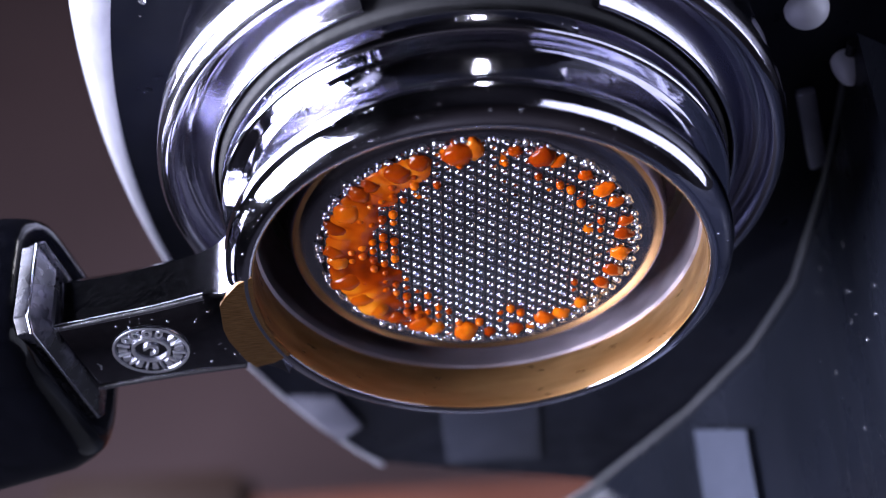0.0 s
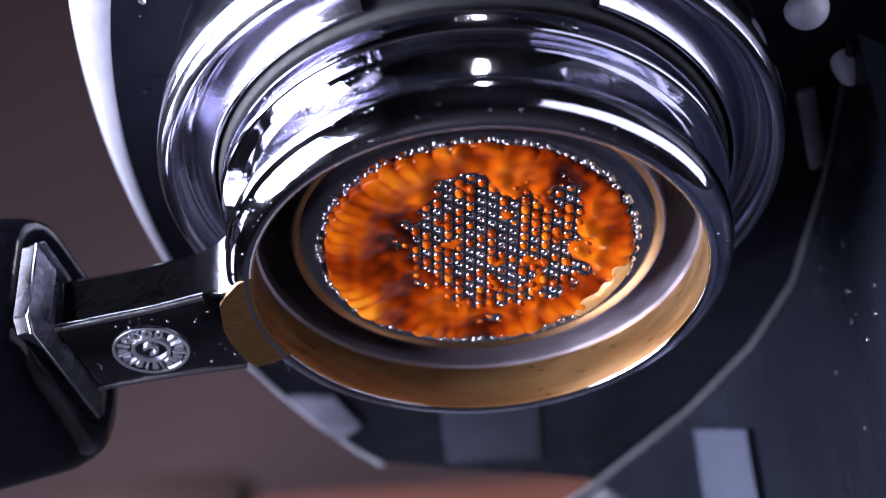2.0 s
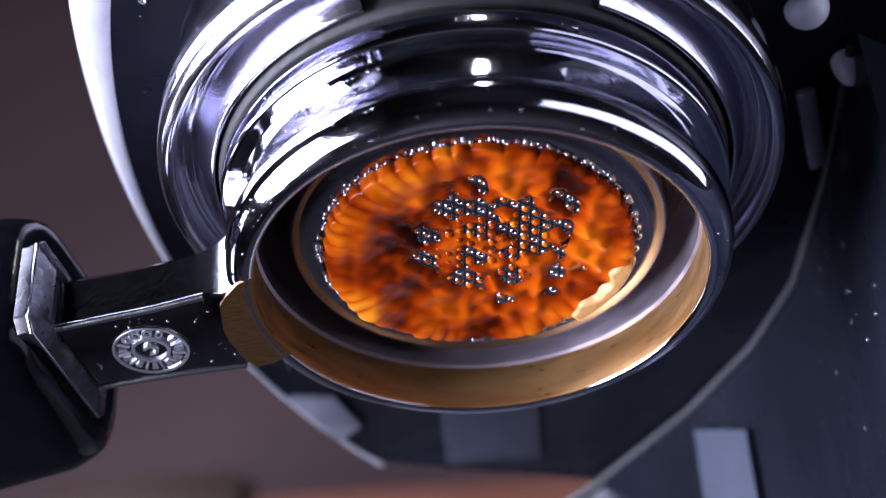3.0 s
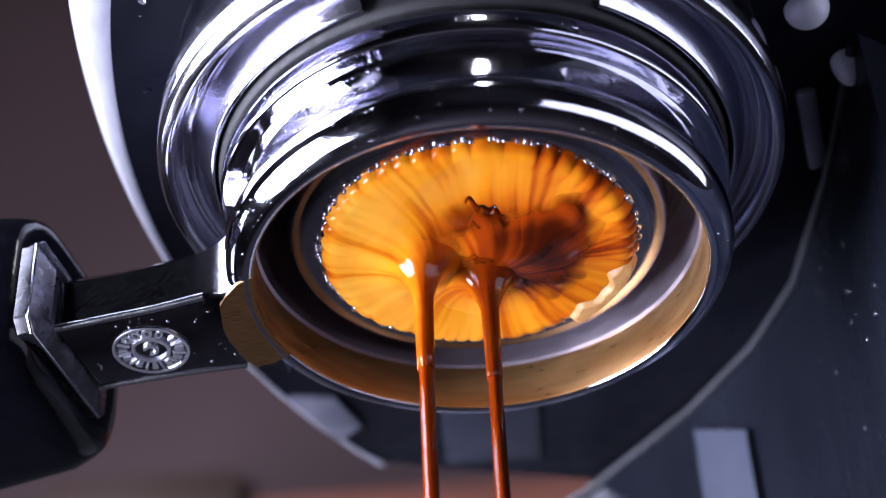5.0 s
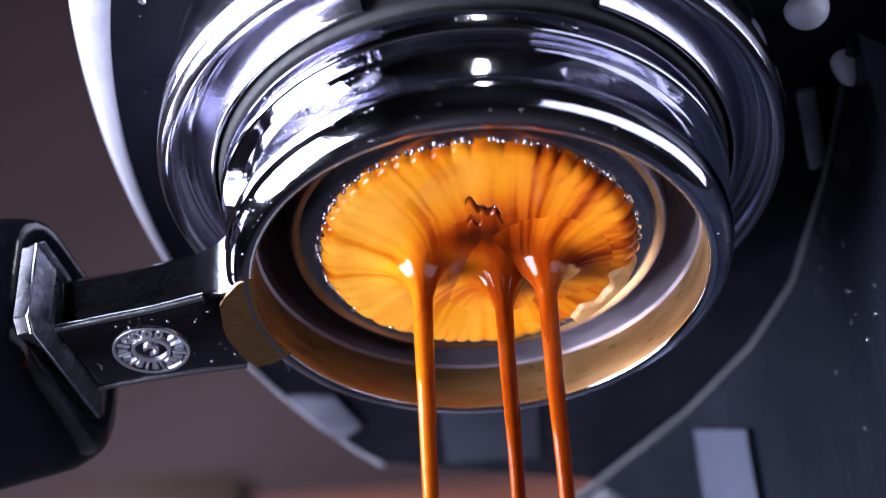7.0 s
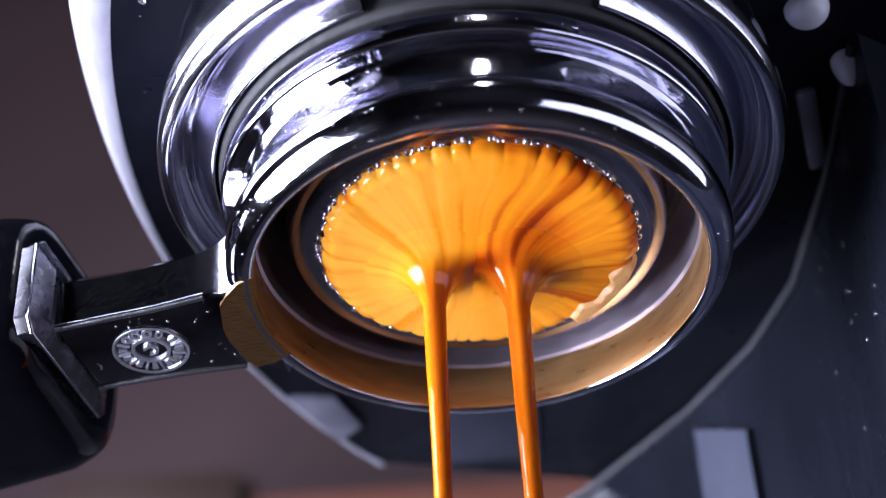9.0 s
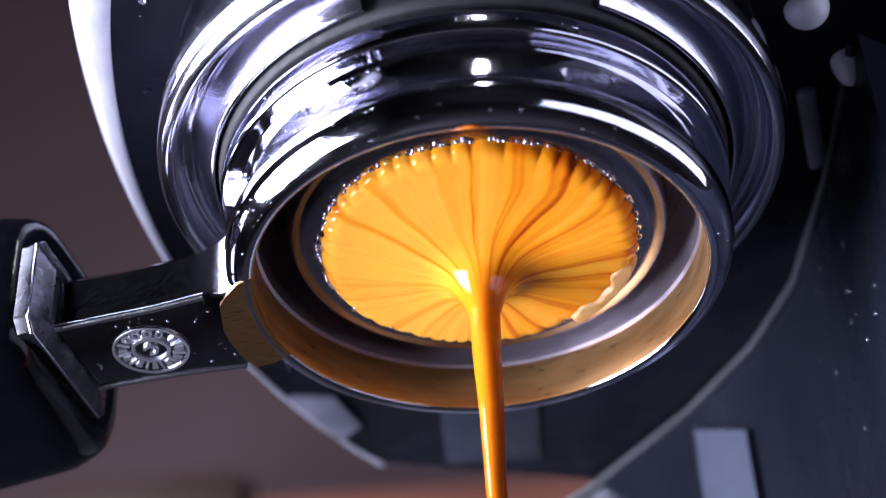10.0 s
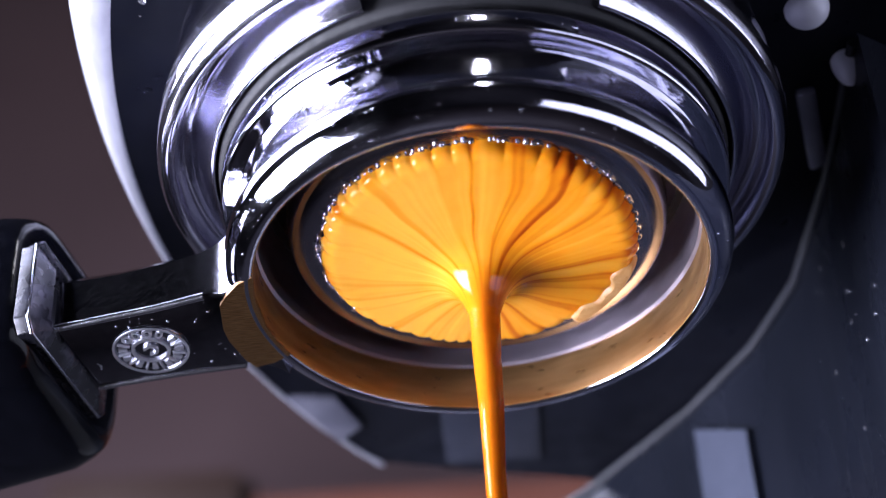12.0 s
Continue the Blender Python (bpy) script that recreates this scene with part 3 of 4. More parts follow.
def streaks(x, y, sinks, seed, wander=1.0):
    """Lines of paler and darker liquid along the currents, about -1 to 1."""
    psi = flow_angle(x, y, sinks) + 0.1 * wander * waves(seed + 50, 7, 4.0)(x, y) + 0.035 * wander * waves(seed + 51, 9, 1.8)(x, y)
    g = np.random.RandomState(seed)
    r = np.hypot(x, y)
    drift = waves(seed + 52, 6, 5.0)(x, y)
    out, norm = 0, 0
    for f in (5, 8, 11, 15, 19, 24, 30, 37, 46, 56, 68, 84, 100):
        k = max(1, round(f / len(sinks)))
        w = f ** -0.35 * (0.6 * ease(r, 2, 9) if f > 40 else 1.0) * (min(1.0, wander) if f < 12 else 1.0)
        out = out + w * np.sin(k * psi + g.uniform(0, 6.28) + g.uniform(-0.9, 0.9) * wander * drift)
        norm += f ** -0.7
    return out / (1.1 * norm ** 0.5)


def scallop(x, y, seed=1.0, teeth=46):
    a = np.arctan2(y, x)
    return np.sqrt(np.abs(np.sin(a * teeth / 2 + 1.5 * np.sin(3 * a + seed) + 0.8 * np.sin(7 * a) + 0.3 * np.sin(13 * a + 2))))


def rim_fall(x, y, seed, out=21.95, wide=2.4):
    """The drop of a sheet's height towards its scalloped outer edge."""
    r, a = np.hypot(x, y), np.arctan2(y, x)
    edge = out + 0.65 * scallop(x, y, seed) + 0.15 * np.sin(5 * a + seed) + 0.12 * np.sin(11 * a)
    q = np.clip((edge - r) / wide, -0.6, 1)
    return np.where(q > 0, np.sqrt(np.maximum(0, 1 - (1 - q) ** 2)), q * 1.6)


# -- the first dark coffee
RATE = 0.44


def dark_base(x, y):
    """Seconds at which the dark coffee comes through, place by place."""
    dx = x - 2.0
    u = np.hypot(x, y) * 0.5 + np.hypot(dx, y) * 0.5 + 0.42 * np.maximum(0, -x - 2)
    u = np.where(u > 19.0, 19.0 + 5.5 * np.tanh((u - 19.0) / 5.5), u)
    return 2.9 * (1 - (u / 20.4) ** 2.5)


DARK_LOW, DARK_MID, DARK_SMALL = waves(3, 9, 2.3), waves(8, 14, 0.8), waves(12, 16, 0.42)


def dark_height(x, y):
    late = ease(dark_base(x, y), 0.3, 2.0)
    base = -RATE * dark_base(x, y) - 0.12 + (0.2 + 0.04 * late) * DARK_LOW(x, y) + (0.16 + 0.3 * late) * DARK_MID(x, y) + 0.1 * late * DARK_SMALL(x, y)
    base = base + 0.8 * spot(x, y, -13.0, 5.0, 3.6, 3.0)
    fall = rim_fall(x, y, 1.0, 21.4, 2.2)
    return base - 0.5 * (1 - np.maximum(fall, 0)) + 5 * np.minimum(fall, 0)


def dark_tone(x, y):
    r = np.hypot(x, y)
    a = np.arctan2(y, x)
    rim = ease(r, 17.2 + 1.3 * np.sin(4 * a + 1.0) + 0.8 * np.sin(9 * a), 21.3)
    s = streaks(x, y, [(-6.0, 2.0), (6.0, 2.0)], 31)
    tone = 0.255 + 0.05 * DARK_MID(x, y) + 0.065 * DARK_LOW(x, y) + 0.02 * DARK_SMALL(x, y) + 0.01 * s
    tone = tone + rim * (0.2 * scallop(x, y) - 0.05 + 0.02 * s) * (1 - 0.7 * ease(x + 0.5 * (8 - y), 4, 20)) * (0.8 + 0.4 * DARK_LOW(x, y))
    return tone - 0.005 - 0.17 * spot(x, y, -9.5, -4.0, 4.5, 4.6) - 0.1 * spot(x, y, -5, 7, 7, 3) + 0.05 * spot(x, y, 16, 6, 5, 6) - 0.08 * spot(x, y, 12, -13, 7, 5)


def swirl_shape(x, y):
    lobes = 0.25 * np.sin(3 * np.arctan2(y - 1, x - 7) + 0.5) + 0.3 * DARK_LOW(x, y) + 0.12 * DARK_MID(x, y)
    return np.exp(-(((x - 7.0) / 11.5) ** 2 + ((y + 0.5) / 9.0) ** 2) * (1 + lobes))


def swirl_height(x, y):
    """The last of the dark coffee, a lobed patch that runs together at one side before it drains away."""
    return 2.0 * swirl_shape(x, y) + 0.25 - 2.5 * ease(np.hypot(x, y), 19, 22)


def swirl_tone(x, y):
    s = streaks(x, y, [(1.2, 6.0)], 41)
    return 0.19 + 0.05 * s + 0.06 * DARK_LOW(x, y) + 0.12 * ease(np.hypot(x - 8, y - 1), 6, 11) - 0.08 * spot(x, y, 11, 2, 4, 3)


# -- the crema, first drawn into three streams, then two, then one
THREE = [(-8.2, 2.0), (1.2, 6.0), (10.3, 2.0)]
TWO = [(-7.0, 2.8), (5.2, 4.6)]
ONE = [(0.2, 4.6)]


def lined(s):
    return 0.055 * ease(-s, -0.1, 1.0) - 0.15 * ease(s, 0.1, 1.25)


def bare_patches(x, y):
    """Where the crema does not yet close over the holes: two crooked lines in the middle."""
    wob = 0.5 * np.sin(1.9 * x) + 0.35 * np.sin(3.7 * x + 1)
    a = np.exp(-((y + 8.4 - 0.75 * (x - 2) - wob) / 0.5) ** 2) * ease(x, -1.6, -0.4) * (1 - ease(x, 3.6, 4.8))
    b = np.exp(-((y + 6.6 + 0.22 * x - wob) / 0.4) ** 2) * ease(x, -4.2, -3.2) * (1 - ease(x, -0.2, 0.8))
    c = np.exp(-((y - 0.7 - 0.1 * x - 0.6 * wob) / 0.45) ** 2) * ease(x, -5.8, -4.8) * (1 - ease(x, 1.2, 2.2))
    return np.maximum(np.maximum(a, b), c)


def crema_height(x, y, bare=1.0):
    r = np.hypot(x, y)
    side = np.clip((0.6 * y - 0.8 * x) / 22, -1, 1)
    g = 0.12 * (2.3 + 0.9 * side - 2.4 * (1 - ease(r, 8.0, 22.5)))
    sag = sum(0.33 * np.exp(-((x - cx) ** 2 + (y - cy) ** 2) / 22) for cx, cy in (THREE[0], THREE[2]))
    u = np.minimum(20.4, r + 0.6 * np.maximum(0, -x - 2))
    base = 1.12 - 0.5 * (1 - (u / 20.4) ** 3) + g + sag + 0.02 * streaks(x, y, THREE, 5) * ease(r, 5, 12)
    base = base - 1.5 * bare * bare_patches(x, y) * (base > 0)
    fall = rim_fall(x, y, 1.0)
    return base * np.maximum(fall, 0) + np.minimum(fall, 0)


def crema_tone(x, y, bare=1.0):
    r = np.hypot(x, y)
    s = streaks(x, y, THREE, 5)
    # the -x and x ramps paint a lit and a shaded side into the crema
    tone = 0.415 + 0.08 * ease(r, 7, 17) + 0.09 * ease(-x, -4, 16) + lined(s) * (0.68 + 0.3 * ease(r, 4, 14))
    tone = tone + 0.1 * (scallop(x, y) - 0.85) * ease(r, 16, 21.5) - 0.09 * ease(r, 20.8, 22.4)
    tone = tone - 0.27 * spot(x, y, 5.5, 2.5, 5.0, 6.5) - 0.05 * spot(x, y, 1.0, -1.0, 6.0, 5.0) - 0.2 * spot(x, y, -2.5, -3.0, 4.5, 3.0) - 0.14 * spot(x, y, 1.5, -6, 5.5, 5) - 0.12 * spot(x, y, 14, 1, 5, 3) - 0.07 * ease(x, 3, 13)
    return np.maximum(tone, 0.1) - 0.12 * bare * bare_patches(x, y)


def two_height(x, y, bare=1.0):
    r = np.hypot(x, y)
    sag = sum(0.35 * np.exp(-((x - cx) ** 2 + (y - cy) ** 2) / 20) for cx, cy in TWO)
    base = 1.3 + 0.2 * ease(r, 6, 16) + sag + 0.02 * streaks(x, y, TWO, 7, 0.6) * ease(r, 5, 12) - 1.3 * bare * spot(x, y, 0.2, 0.6, 2.6, 1.2)
    fall = rim_fall(x, y, 1.0)
    return base * np.maximum(fall, 0) + np.minimum(fall, 0)


def two_tone(x, y, bare=1.0):
    r = np.hypot(x, y)
    # lamp side paled, opposite side darkened: light fall put into the tone
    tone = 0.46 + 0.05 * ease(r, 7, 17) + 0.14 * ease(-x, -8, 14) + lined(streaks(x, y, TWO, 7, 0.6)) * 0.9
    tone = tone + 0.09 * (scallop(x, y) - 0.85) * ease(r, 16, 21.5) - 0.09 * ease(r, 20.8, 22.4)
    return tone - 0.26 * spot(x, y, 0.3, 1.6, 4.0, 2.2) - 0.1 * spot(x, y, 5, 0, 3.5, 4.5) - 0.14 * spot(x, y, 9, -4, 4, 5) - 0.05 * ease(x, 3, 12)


def pale_height(x, y):
    """The film with the cone into which all the streams run together."""
    r, d = np.hypot(x, y), np.hypot(x - 0.2, y - 4.6)
    rim = np.maximum(d, 2.2)
    base = 1.45 + 0.2 * ease(r, 6, 16) + 0.025 * streaks(x, y, ONE, 9, 0.35) * ease(d, 2, 9)
    fall = rim_fall(x, y, 1.0)
    cone = 1.7 * np.exp(-rim / 4.5) + 6.3 * np.exp(-(rim - 2.2) / 1.8) + np.minimum(30 * np.maximum(0, 2.2 - d), 10.0)
    return base * np.maximum(fall, 0) + np.minimum(fall, 0) + cone


def pale_tone(x, y):
    r, d = np.hypot(x, y), np.hypot(x - 0.2, y - 4.6)
    a = np.arctan2(y - 4.6, x - 0.2)
    near = 1 - ease(d, 1.9, 6.0)
    # the -x ramp paints the brighter lamp side into the tone
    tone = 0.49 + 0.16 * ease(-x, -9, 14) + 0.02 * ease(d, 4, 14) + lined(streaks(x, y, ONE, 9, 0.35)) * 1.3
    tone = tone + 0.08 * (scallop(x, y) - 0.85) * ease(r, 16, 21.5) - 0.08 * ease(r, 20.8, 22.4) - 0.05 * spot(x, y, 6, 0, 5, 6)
    # the neck's tone is darkened on one side, as painted shade
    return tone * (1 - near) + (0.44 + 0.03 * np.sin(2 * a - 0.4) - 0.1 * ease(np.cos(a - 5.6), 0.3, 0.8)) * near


def edge_foam_height(x, y):
    """A thin tan crescent of foam at one stretch of the rim."""
    r, a = np.hypot(x, y), np.degrees(np.arctan2(y, x))
    along = ease(a, 2, 18) * (1 - ease(a, 50, 60))
    inner = 20.5 + 0.5 * np.sin(np.radians(a) * 14) + 0.3 * np.sin(np.radians(a) * 31)
    body = np.minimum((r - inner) / 1.0, (22.9 - r) / 0.5)
    return np.clip(body, -4, 0.6) * along - 4.0 * (1 - along)


def strand_mesh(name, tail, tone, seed, wobble=0.07):
    """A falling strand from an (r, z) line; tone(angle, z)."""
    n = 40
    line = np.array(rounded(tail, 2.0, 3))
    t = np.linspace(0, 2 * np.pi, n, endpoint=False)
    r, tt = np.meshgrid(line[:, 0], t, indexing="ij")
    z = np.repeat(line[:, 1:2], n, 1)
    r = r + np.where(r > 0.2, wobble * np.sin(z * 0.23 + seed + tt) + 0.04 * np.sin(3 * tt + z * 0.1), 0)
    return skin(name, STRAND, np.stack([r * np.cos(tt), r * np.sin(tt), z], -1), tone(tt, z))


def drops(e):
    """Round drops: a row of large ones along the rim, small ones at the inner holes."""
    g = random.Random(14)
    shapes = [bead_mesh("rim_drop", DROP, 1.0, 0.62, i + 2, 0.45, 18, 11) for i in range(5)]
    for i in range(33):
        deg = i * 360 / 33
        left = 95 < deg < 275
        a, size = radians(deg) + g.uniform(-0.05, 0.05), g.uniform(0.9, 1.6) + (0.5 if left else 0.0)
        r = 20.75 + g.uniform(-0.35, 0.3) - 0.6 * (size - 1.2)
        o = new("rim_drop", g.choice(shapes))
        o.parent = e
        o.scale = (size * g.uniform(0.95, 1.4), size, size * g.uniform(0.85, 1.1))
        x, y, z = r * math.cos(a), r * math.sin(a), g.uniform(-0.05, 0.15)
        turn = deg + g.uniform(-20, 20)
        MOVES.append((o, [(0.0, pose(x * MM, y * MM, z * MM, 0, 0, turn)), (0.8, pose(x * MM, y * MM, (z - 0.1) * MM, 0, 0, turn)), (2.1, pose(x * MM, y * MM, (z + 0.5) * MM, 0, 0, turn)), (12.0, pose(x * MM, y * MM, (z + 0.5) * MM, 0, 0, turn))]))
    small = bead_mesh("drop", DROP, 0.62, 0.66)
    for x, y in hole_places(18.5):
        if g.random() < 0.3:
            continue
        film = max(0.0, float(dark_base(x, y)))
        t = max(0.0, film - g.choice((0.3, 0.6, 0.9, 1.2, 1.5)))
        o = new("drop", small)
        o.parent = e
        k = g.uniform(0.75, 1.1)
        o.scale = (k, k, k)
        low, high, lost = pose(x * MM, y * MM, -0.2 * MM), pose(x * MM, y * MM, 1.6 * MM), pose(x * MM, y * MM, 0.45 * MM)
        # later the drop is taken up by the film that runs over it
        MOVES.append((o, emerge(t, 0.35, high, low)[:-1] + [(film + 0.1, low), (film + 0.7, lost), (12.0, lost)]))


def emerge(t, dur, high, low):
    """Rows of a drop that comes down through its hole, hanging full at t."""
    if t <= 0.05:
        return [(0.0, low), (12.0, low)]
    if t <= dur + 0.05:
        return [(0.0, high.lerp(low, 1 - t / dur)), (t, low), (12.0, low)]
    return [(0.0, high), (t - dur, high), (t, low), (12.0, low)]


def sheets(e):
    def down(ob, label, table):
        ob.parent = e
        ob["label"] = label
        MOVES.append((ob, [(row[0], pose(0, 0, -row[1] * MM, 0, row[2] if len(row) > 2 else 0.0, 0)) for row in table]))

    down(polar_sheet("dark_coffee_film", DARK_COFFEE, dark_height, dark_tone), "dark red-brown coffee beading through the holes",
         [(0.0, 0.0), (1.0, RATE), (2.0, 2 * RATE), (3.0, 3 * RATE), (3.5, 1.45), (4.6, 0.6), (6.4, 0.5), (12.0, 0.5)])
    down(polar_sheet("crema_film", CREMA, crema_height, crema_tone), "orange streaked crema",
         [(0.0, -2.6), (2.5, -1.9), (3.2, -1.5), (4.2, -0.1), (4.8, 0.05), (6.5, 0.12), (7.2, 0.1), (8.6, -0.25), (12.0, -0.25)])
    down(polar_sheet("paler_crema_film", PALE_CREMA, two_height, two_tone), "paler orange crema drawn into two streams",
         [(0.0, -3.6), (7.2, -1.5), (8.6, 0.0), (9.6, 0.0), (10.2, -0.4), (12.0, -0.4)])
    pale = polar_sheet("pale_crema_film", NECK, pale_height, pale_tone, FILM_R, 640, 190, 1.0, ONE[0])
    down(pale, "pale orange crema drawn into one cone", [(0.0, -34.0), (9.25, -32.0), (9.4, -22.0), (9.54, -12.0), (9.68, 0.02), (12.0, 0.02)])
    swirl = polar_sheet("dark_swirl", THIN_COFFEE, swirl_height, swirl_tone, 22.2, 300, 100)
    xs, ys = np.array([v.co[:2] for v in swirl.data.vertices]).T / MM
    cover = ease(swirl_shape(xs, ys) + 0.06 * streaks(xs, ys, THREE, 41), 0.22, 0.62) * (1 - bare_patches(xs, ys))
    swirl.data.attributes.new("cover", "FLOAT", "POINT").data.foreach_set("value", cover.astype(np.float32))
    down(swirl, "last dark brown coffee draining into the streams",
         [(0.0, -3.0), (3.4, -2.4), (4.5, 0.2), (5.0, 0.2), (5.2, 0.0), (5.4, -0.8), (5.6, -1.6), (5.9, -2.4), (7.0, -3.0), (12.0, -3.0)])
    foam = polar_sheet("edge_foam", FOAM, edge_foam_height, lambda x, y: 0 * x, 23.4, 420, 130)
    down(foam, "tan foam at the rim", [(0.0, -0.6), (1.0, -0.45), (3.0, 1.1), (4.8, 1.5), (8.0, 1.4), (9.2, 1.5), (12.0, 1.5)])

    tail = [(1.0, -4.0), (1.75, -6.6), (1.9, -8.5), (2.05, -11), (2.02, -16), (1.76, -24), (1.45, -34), (1.25, -46), (1.15, -60), (0.6, -62)]
    # the cosine term paints the strand's shaded side into its tone
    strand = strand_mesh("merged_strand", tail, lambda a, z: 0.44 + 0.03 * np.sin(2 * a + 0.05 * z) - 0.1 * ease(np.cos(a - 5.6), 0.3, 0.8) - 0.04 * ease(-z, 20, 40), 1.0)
    strand["label"] = "single thick stream of pale crema"
    strand.parent = e
    MOVES.append((strand, [(t, pose(x * MM, 4.6 * MM, up * MM)) for t, x, up in ((0.0, 0.2, 72.0), (9.4, 0.2, 68.0), (9.54, 0.2, 58.0), (9.7, 0.2, 14.0), (9.78, 0.2, 0.0), (12.0, 0.2, 0.0))]))


def stream(label, k, flare, seed, bulb, at, own, first, ground, ground_tone):
    """One stream: its funnel under the film and its strand, whose colour goes from first at the lower end to own at the neck."""
    s = empty("coffee_stream")
    tagged(s, label, "coffee stream", group="coffee streams")

    # wandering streaks, plus shade painted down the side away from the lamps
    def flow_and_shade(a, z):
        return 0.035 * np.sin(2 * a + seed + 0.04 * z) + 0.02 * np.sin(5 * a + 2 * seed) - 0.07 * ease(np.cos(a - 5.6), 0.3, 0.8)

    def height(x, y):
        d = np.hypot(x, y)
        near = 1 - ease(d, 0.7 * flare, flare)
        ang = np.arctan2(y, x)
        flutes = 1 + 0.025 * np.sin(5 * ang + seed) + 0.015 * np.sin(11 * ang + 2 * seed)
        rim = np.maximum(d, 1.75 * k)
        cone = 5.6 * np.exp(-(rim * flutes - 1.75 * k) / 1.55) + 0.5 * np.exp(-(rim - 1.75 * k) / 2.6) + np.minimum(42 * np.maximum(0, 1.75 - d / k), 12.0)
        return ground(x + at[0], y + at[1], 0.0) + 0.008 - 0.3 * (1 - near) + cone

    def tone(x, y):
        d = np.hypot(x, y)
        neck = 1 - ease(d, 1.6 * k, 6.5)
        tip = 1 - ease(d / k, 1.46, 1.76)
        return ground_tone(x + at[0], y + at[1], 0.0) * (1 - neck) + (own + (first - own) * 0.55 * tip + flow_and_shade(np.arctan2(y, x), -8.0)) * neck

    funnel = polar_sheet("funnel", NECK, height, tone, flare, 160, 120, 2.0)
    funnel.parent = s
    tail = [(0.8 * k, -2.0), (1.35 * k, -3.2), (1.5 * k, -5.0), (1.62 * k, -8.5), (1.66 * k, -12), (1.6 * k, -18), (1.5 * k, -23), (1.38 * k, -29), (1.27 * k, -36), (1.22 * k, -44), (1.26 * k, -60), (0.5 * bulb + 0.5 * k, -76), (bulb * 0.8, -82), (bulb, -88), (bulb * 1.1, -91), (bulb * 0.75, -92.8), (0.03, -93.4)]
    strand = strand_mesh("strand", tail, lambda a, z: first + (own - first) * ease(z, -66, -34) + flow_and_shade(a, z), seed, 0.03)
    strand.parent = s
    return s, funnel, strand


def coffee():
    e = empty("espresso", pose(0, 0, BASKET_Z * MM))
    tagged(e, "dark orange espresso and crema gathering under the basket", "coffee")
    sheets(e)
    drops(e)
    made = (stream("orange crema stream falling from the basket", 0.84, 12.5, 0.4, 1.3, THREE[0], 0.36, 0.22, crema_height, crema_tone),
            stream("thin dark brown coffee stream falling from the basket", 0.76, 11.5, 2.1, 1.3, THREE[1], 0.285, 0.215, crema_height, crema_tone),
            stream("red-brown coffee stream ending in a round drop", 0.8, 12.0, 3.7, 2.3, THREE[2], 0.32, 0.19, crema_height, crema_tone),
            stream("amber stream where two strands have run together", 1.0, 12.5, 5.1, 1.2, TWO[1], 0.385, 0.34, two_height, two_tone),
            stream("amber stream falling from the paler crema", 0.95, 12.5, 0.9, 1.2, TWO[0], 0.405, 0.37, two_height, two_tone))
    for (s, funnel, strand), (side, first, fall) in zip(made, STREAM_WAYS):
        MOVES.append((s, [(t, pose(x * MM, y * MM, BASKET_Z * MM)) for t, x, y in side]))
        MOVES.append((funnel, [(t, pose(0, 0, up * MM)) for t, up in first]))
        MOVES.append((strand, [(t, pose(0, 0, up * MM)) for t, up in fall]))


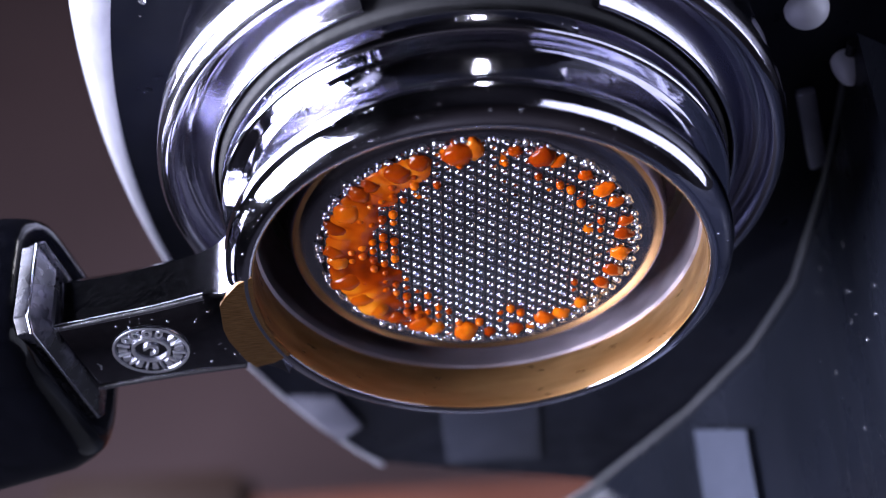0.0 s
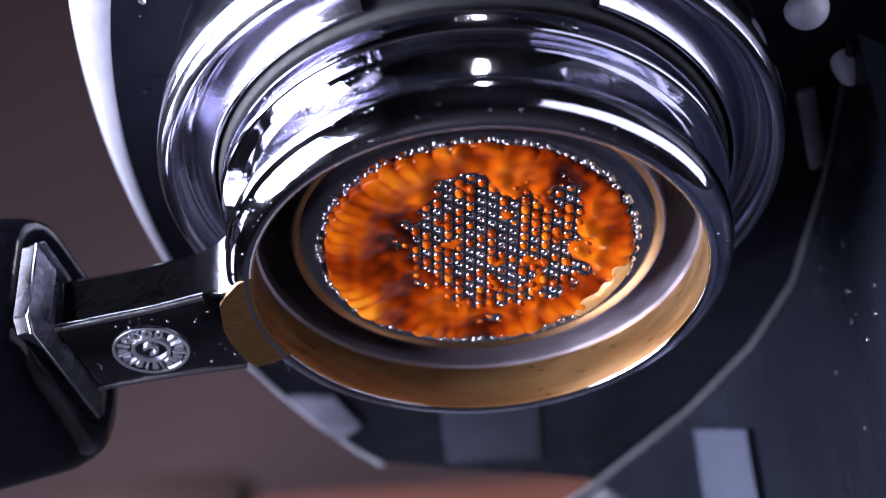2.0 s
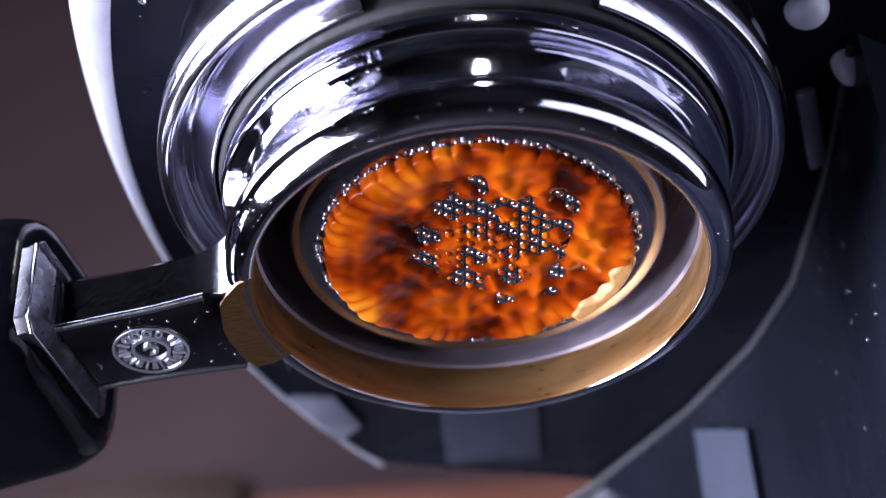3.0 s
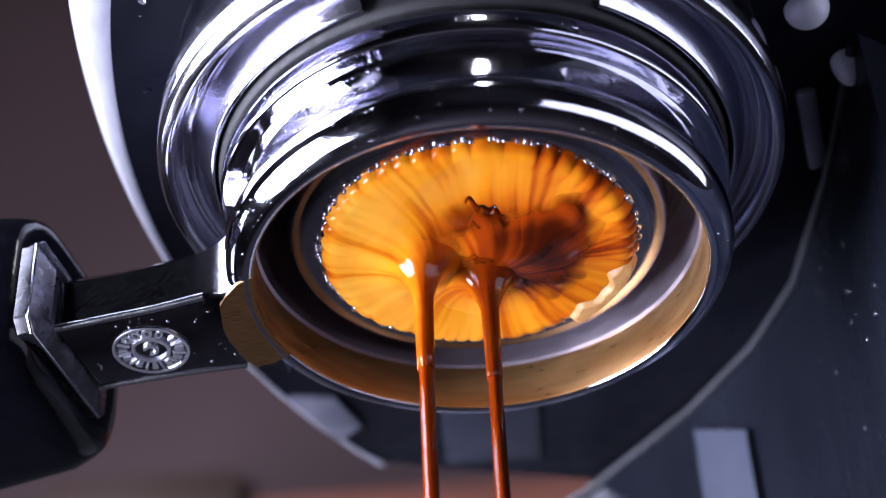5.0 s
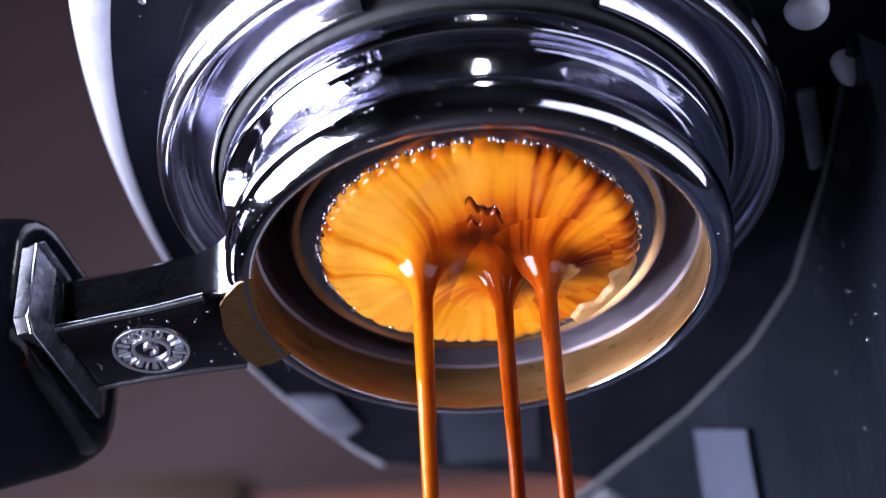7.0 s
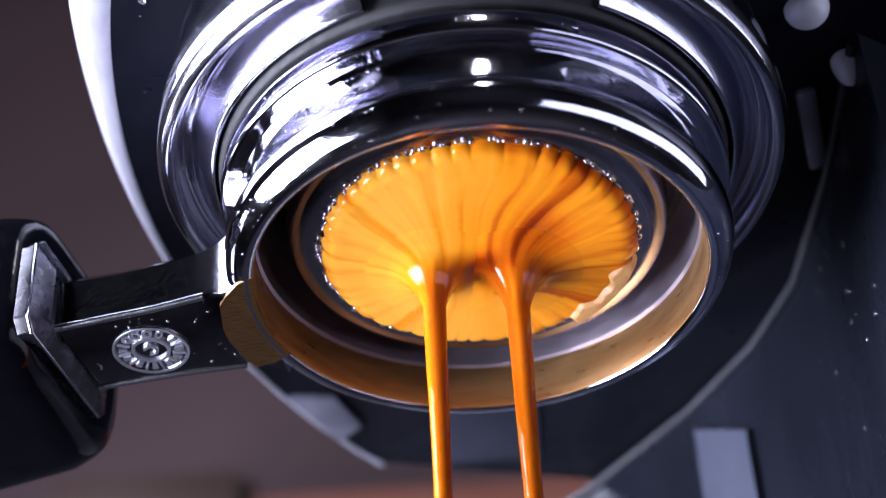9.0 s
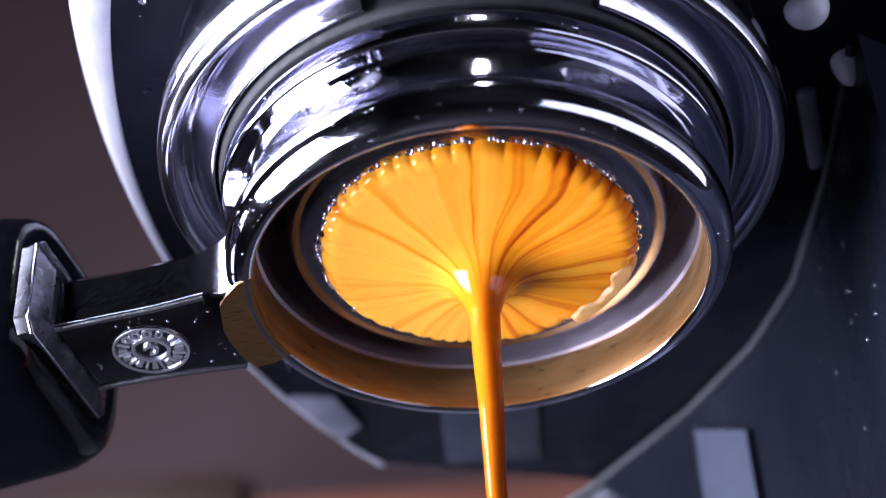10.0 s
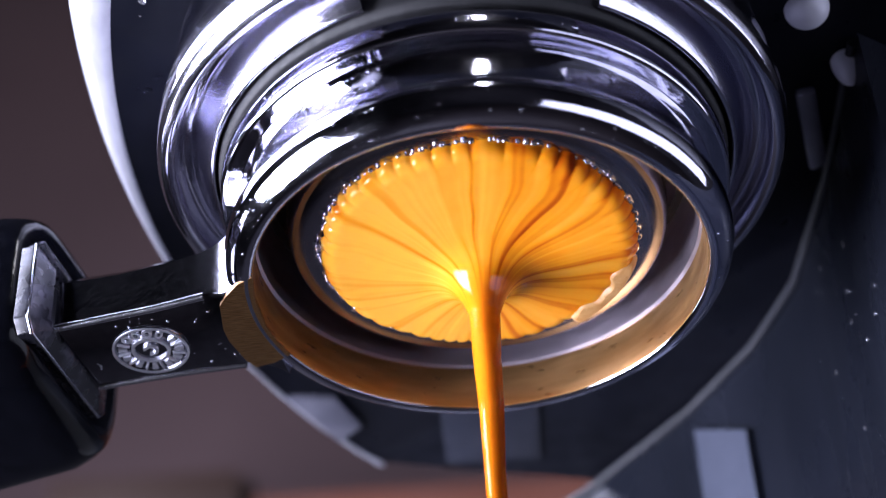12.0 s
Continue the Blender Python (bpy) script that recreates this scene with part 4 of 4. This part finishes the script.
# for each stream: seconds, x, y of its axis; then how far its funnel and its strand are still drawn up
STREAM_WAYS = (
    ([(0.0, -8.0, 2.0), (4.0, -8.0, 2.0), (4.8, -8.8, 2.0), (5.0, -8.3, 2.0), (6.0, -8.2, 2.0), (7.0, -8.4, 2.0), (7.2, -8.6, 2.0), (8.8, -7.2, 3.0), (9.2, -6.0, 4.0), (9.4, -4.6, 4.5), (9.5, -3.4, 4.5), (9.66, 0.2, 4.6), (10.5, 0.3, 4.6), (11.2, -0.5, 4.6), (12.0, 0.3, 4.6)],
     [(0.0, 32), (3.3, 26), (4.2, 0), (4.8, -0.05), (6.5, -0.12), (7.6, -0.1), (8.3, 1.0), (8.7, 2.5), (12.0, 3.5)],
     [(0.0, 96), (3.8, 92), (4.5, 76), (4.8, 60), (4.95, 42), (5.15, 26), (5.4, 4), (5.5, 0), (12.0, 0)]),
    ([(0.0, -14.0, 5.5), (2.5, -14.0, 5.5), (3.2, -13.4, 5.5), (3.9, -5.0, 6.5), (4.4, 1.4, 6.0), (5.0, 1.0, 6.0), (5.5, 0.2, 6.0), (6.5, 1.9, 6.0), (7.0, 3.0, 6.0), (7.2, 4.2, 6.0), (8.0, 5.2, 4.9), (8.8, 4.7, 4.7), (9.2, 5.2, 4.6), (9.4, 5.2, 4.6), (9.5, 4.4, 4.6), (9.66, 0.2, 4.6), (10.5, 0.3, 4.6), (11.2, -0.5, 4.6), (12.0, 0.3, 4.6)],
     [(0.0, 32), (3.2, 27), (3.6, 20), (4.1, 0), (4.8, -0.05), (6.5, -0.12), (8.0, 1.0), (8.8, 2.5), (12.0, 3.5)],
     [(0.0, 96), (3.6, 92), (4.2, 60), (4.6, 44), (5.6, 40), (6.4, 20), (7.0, 2), (8.0, 0), (12.0, 0)]),
    ([(0.0, 10.5, 1.0), (4.6, 12.0, 0.0), (5.2, 11.2, 1.0), (5.5, 11.3, 1.5), (5.9, 10.8, 2.0), (6.5, 10.2, 2.0), (7.0, 9.2, 3.0), (7.2, 8.0, 4.0), (8.0, 6.0, 4.5), (8.8, 4.7, 4.7), (9.2, 5.2, 4.6), (9.4, 5.2, 4.6), (9.5, 4.4, 4.6), (9.66, 0.2, 4.6), (10.5, 0.3, 4.6), (11.2, -0.5, 4.6), (12.0, 0.3, 4.6)],
     [(0.0, 32), (4.6, 27), (5.0, 26), (5.2, 24), (5.4, 15.0), (5.5, 8.5), (5.6, 2.0), (5.7, -0.05), (6.5, -0.12), (8.0, 1.0), (8.7, 2.5), (12.0, 3.5)],
     [(0.0, 96), (4.6, 92), (5.0, 96), (5.2, 94), (5.4, 81), (5.5, 76), (5.6, 51), (5.7, 35), (5.85, 20), (6.2, 4), (6.4, 0), (12.0, 0)]),
    ([(0.0, 5.6, 4.8), (7.8, 5.6, 4.8), (8.8, 4.7, 4.7), (9.2, 5.2, 4.6), (9.4, 5.2, 4.6), (9.5, 4.4, 4.6), (9.66, 0.2, 4.6), (10.5, 0.3, 4.6), (11.2, -0.5, 4.6), (12.0, 0.3, 4.6)],
     [(0.0, 32), (7.3, 26), (7.7, 14), (8.3, 0.5), (8.6, 0), (9.5, 0), (9.6, 0.2), (9.9, 3.5), (12.0, 3.5)],
     [(0.0, 96), (7.4, 92), (7.8, 60), (8.3, 20), (8.7, 4), (9.0, 0), (12.0, 0)]),
    ([(0.0, -8.0, 2.2), (7.2, -8.6, 2.0), (8.8, -7.2, 3.0), (9.2, -6.0, 4.0), (9.4, -4.6, 4.5), (9.5, -3.4, 4.5), (9.66, 0.2, 4.6), (10.5, 0.3, 4.6), (11.2, -0.5, 4.6), (12.0, 0.3, 4.6)],
     [(0.0, 32), (7.3, 26), (7.7, 14), (8.3, 0.5), (8.6, 0), (9.5, 0), (9.6, 0.2), (9.9, 3.5), (12.0, 3.5)],
     [(0.0, 96), (7.4, 92), (7.8, 60), (8.3, 20), (8.7, 4), (9.0, 0), (12.0, 0)]))


def motions():
    for ob, table in MOVES:
        clean = []
        for t, m in sorted(table, key=lambda q: q[0]):
            t = min(max(t, 0.0), 12.0)
            if not clean or t - clean[-1][0] > 0.03:
                clean.append((t, m))
        keep = ob.scale.copy()
        walk(ob, clean)
        ob.scale = keep


room()
cabinets()
machine()
group_head()
portafilter()
basket()
coffee()
motions()
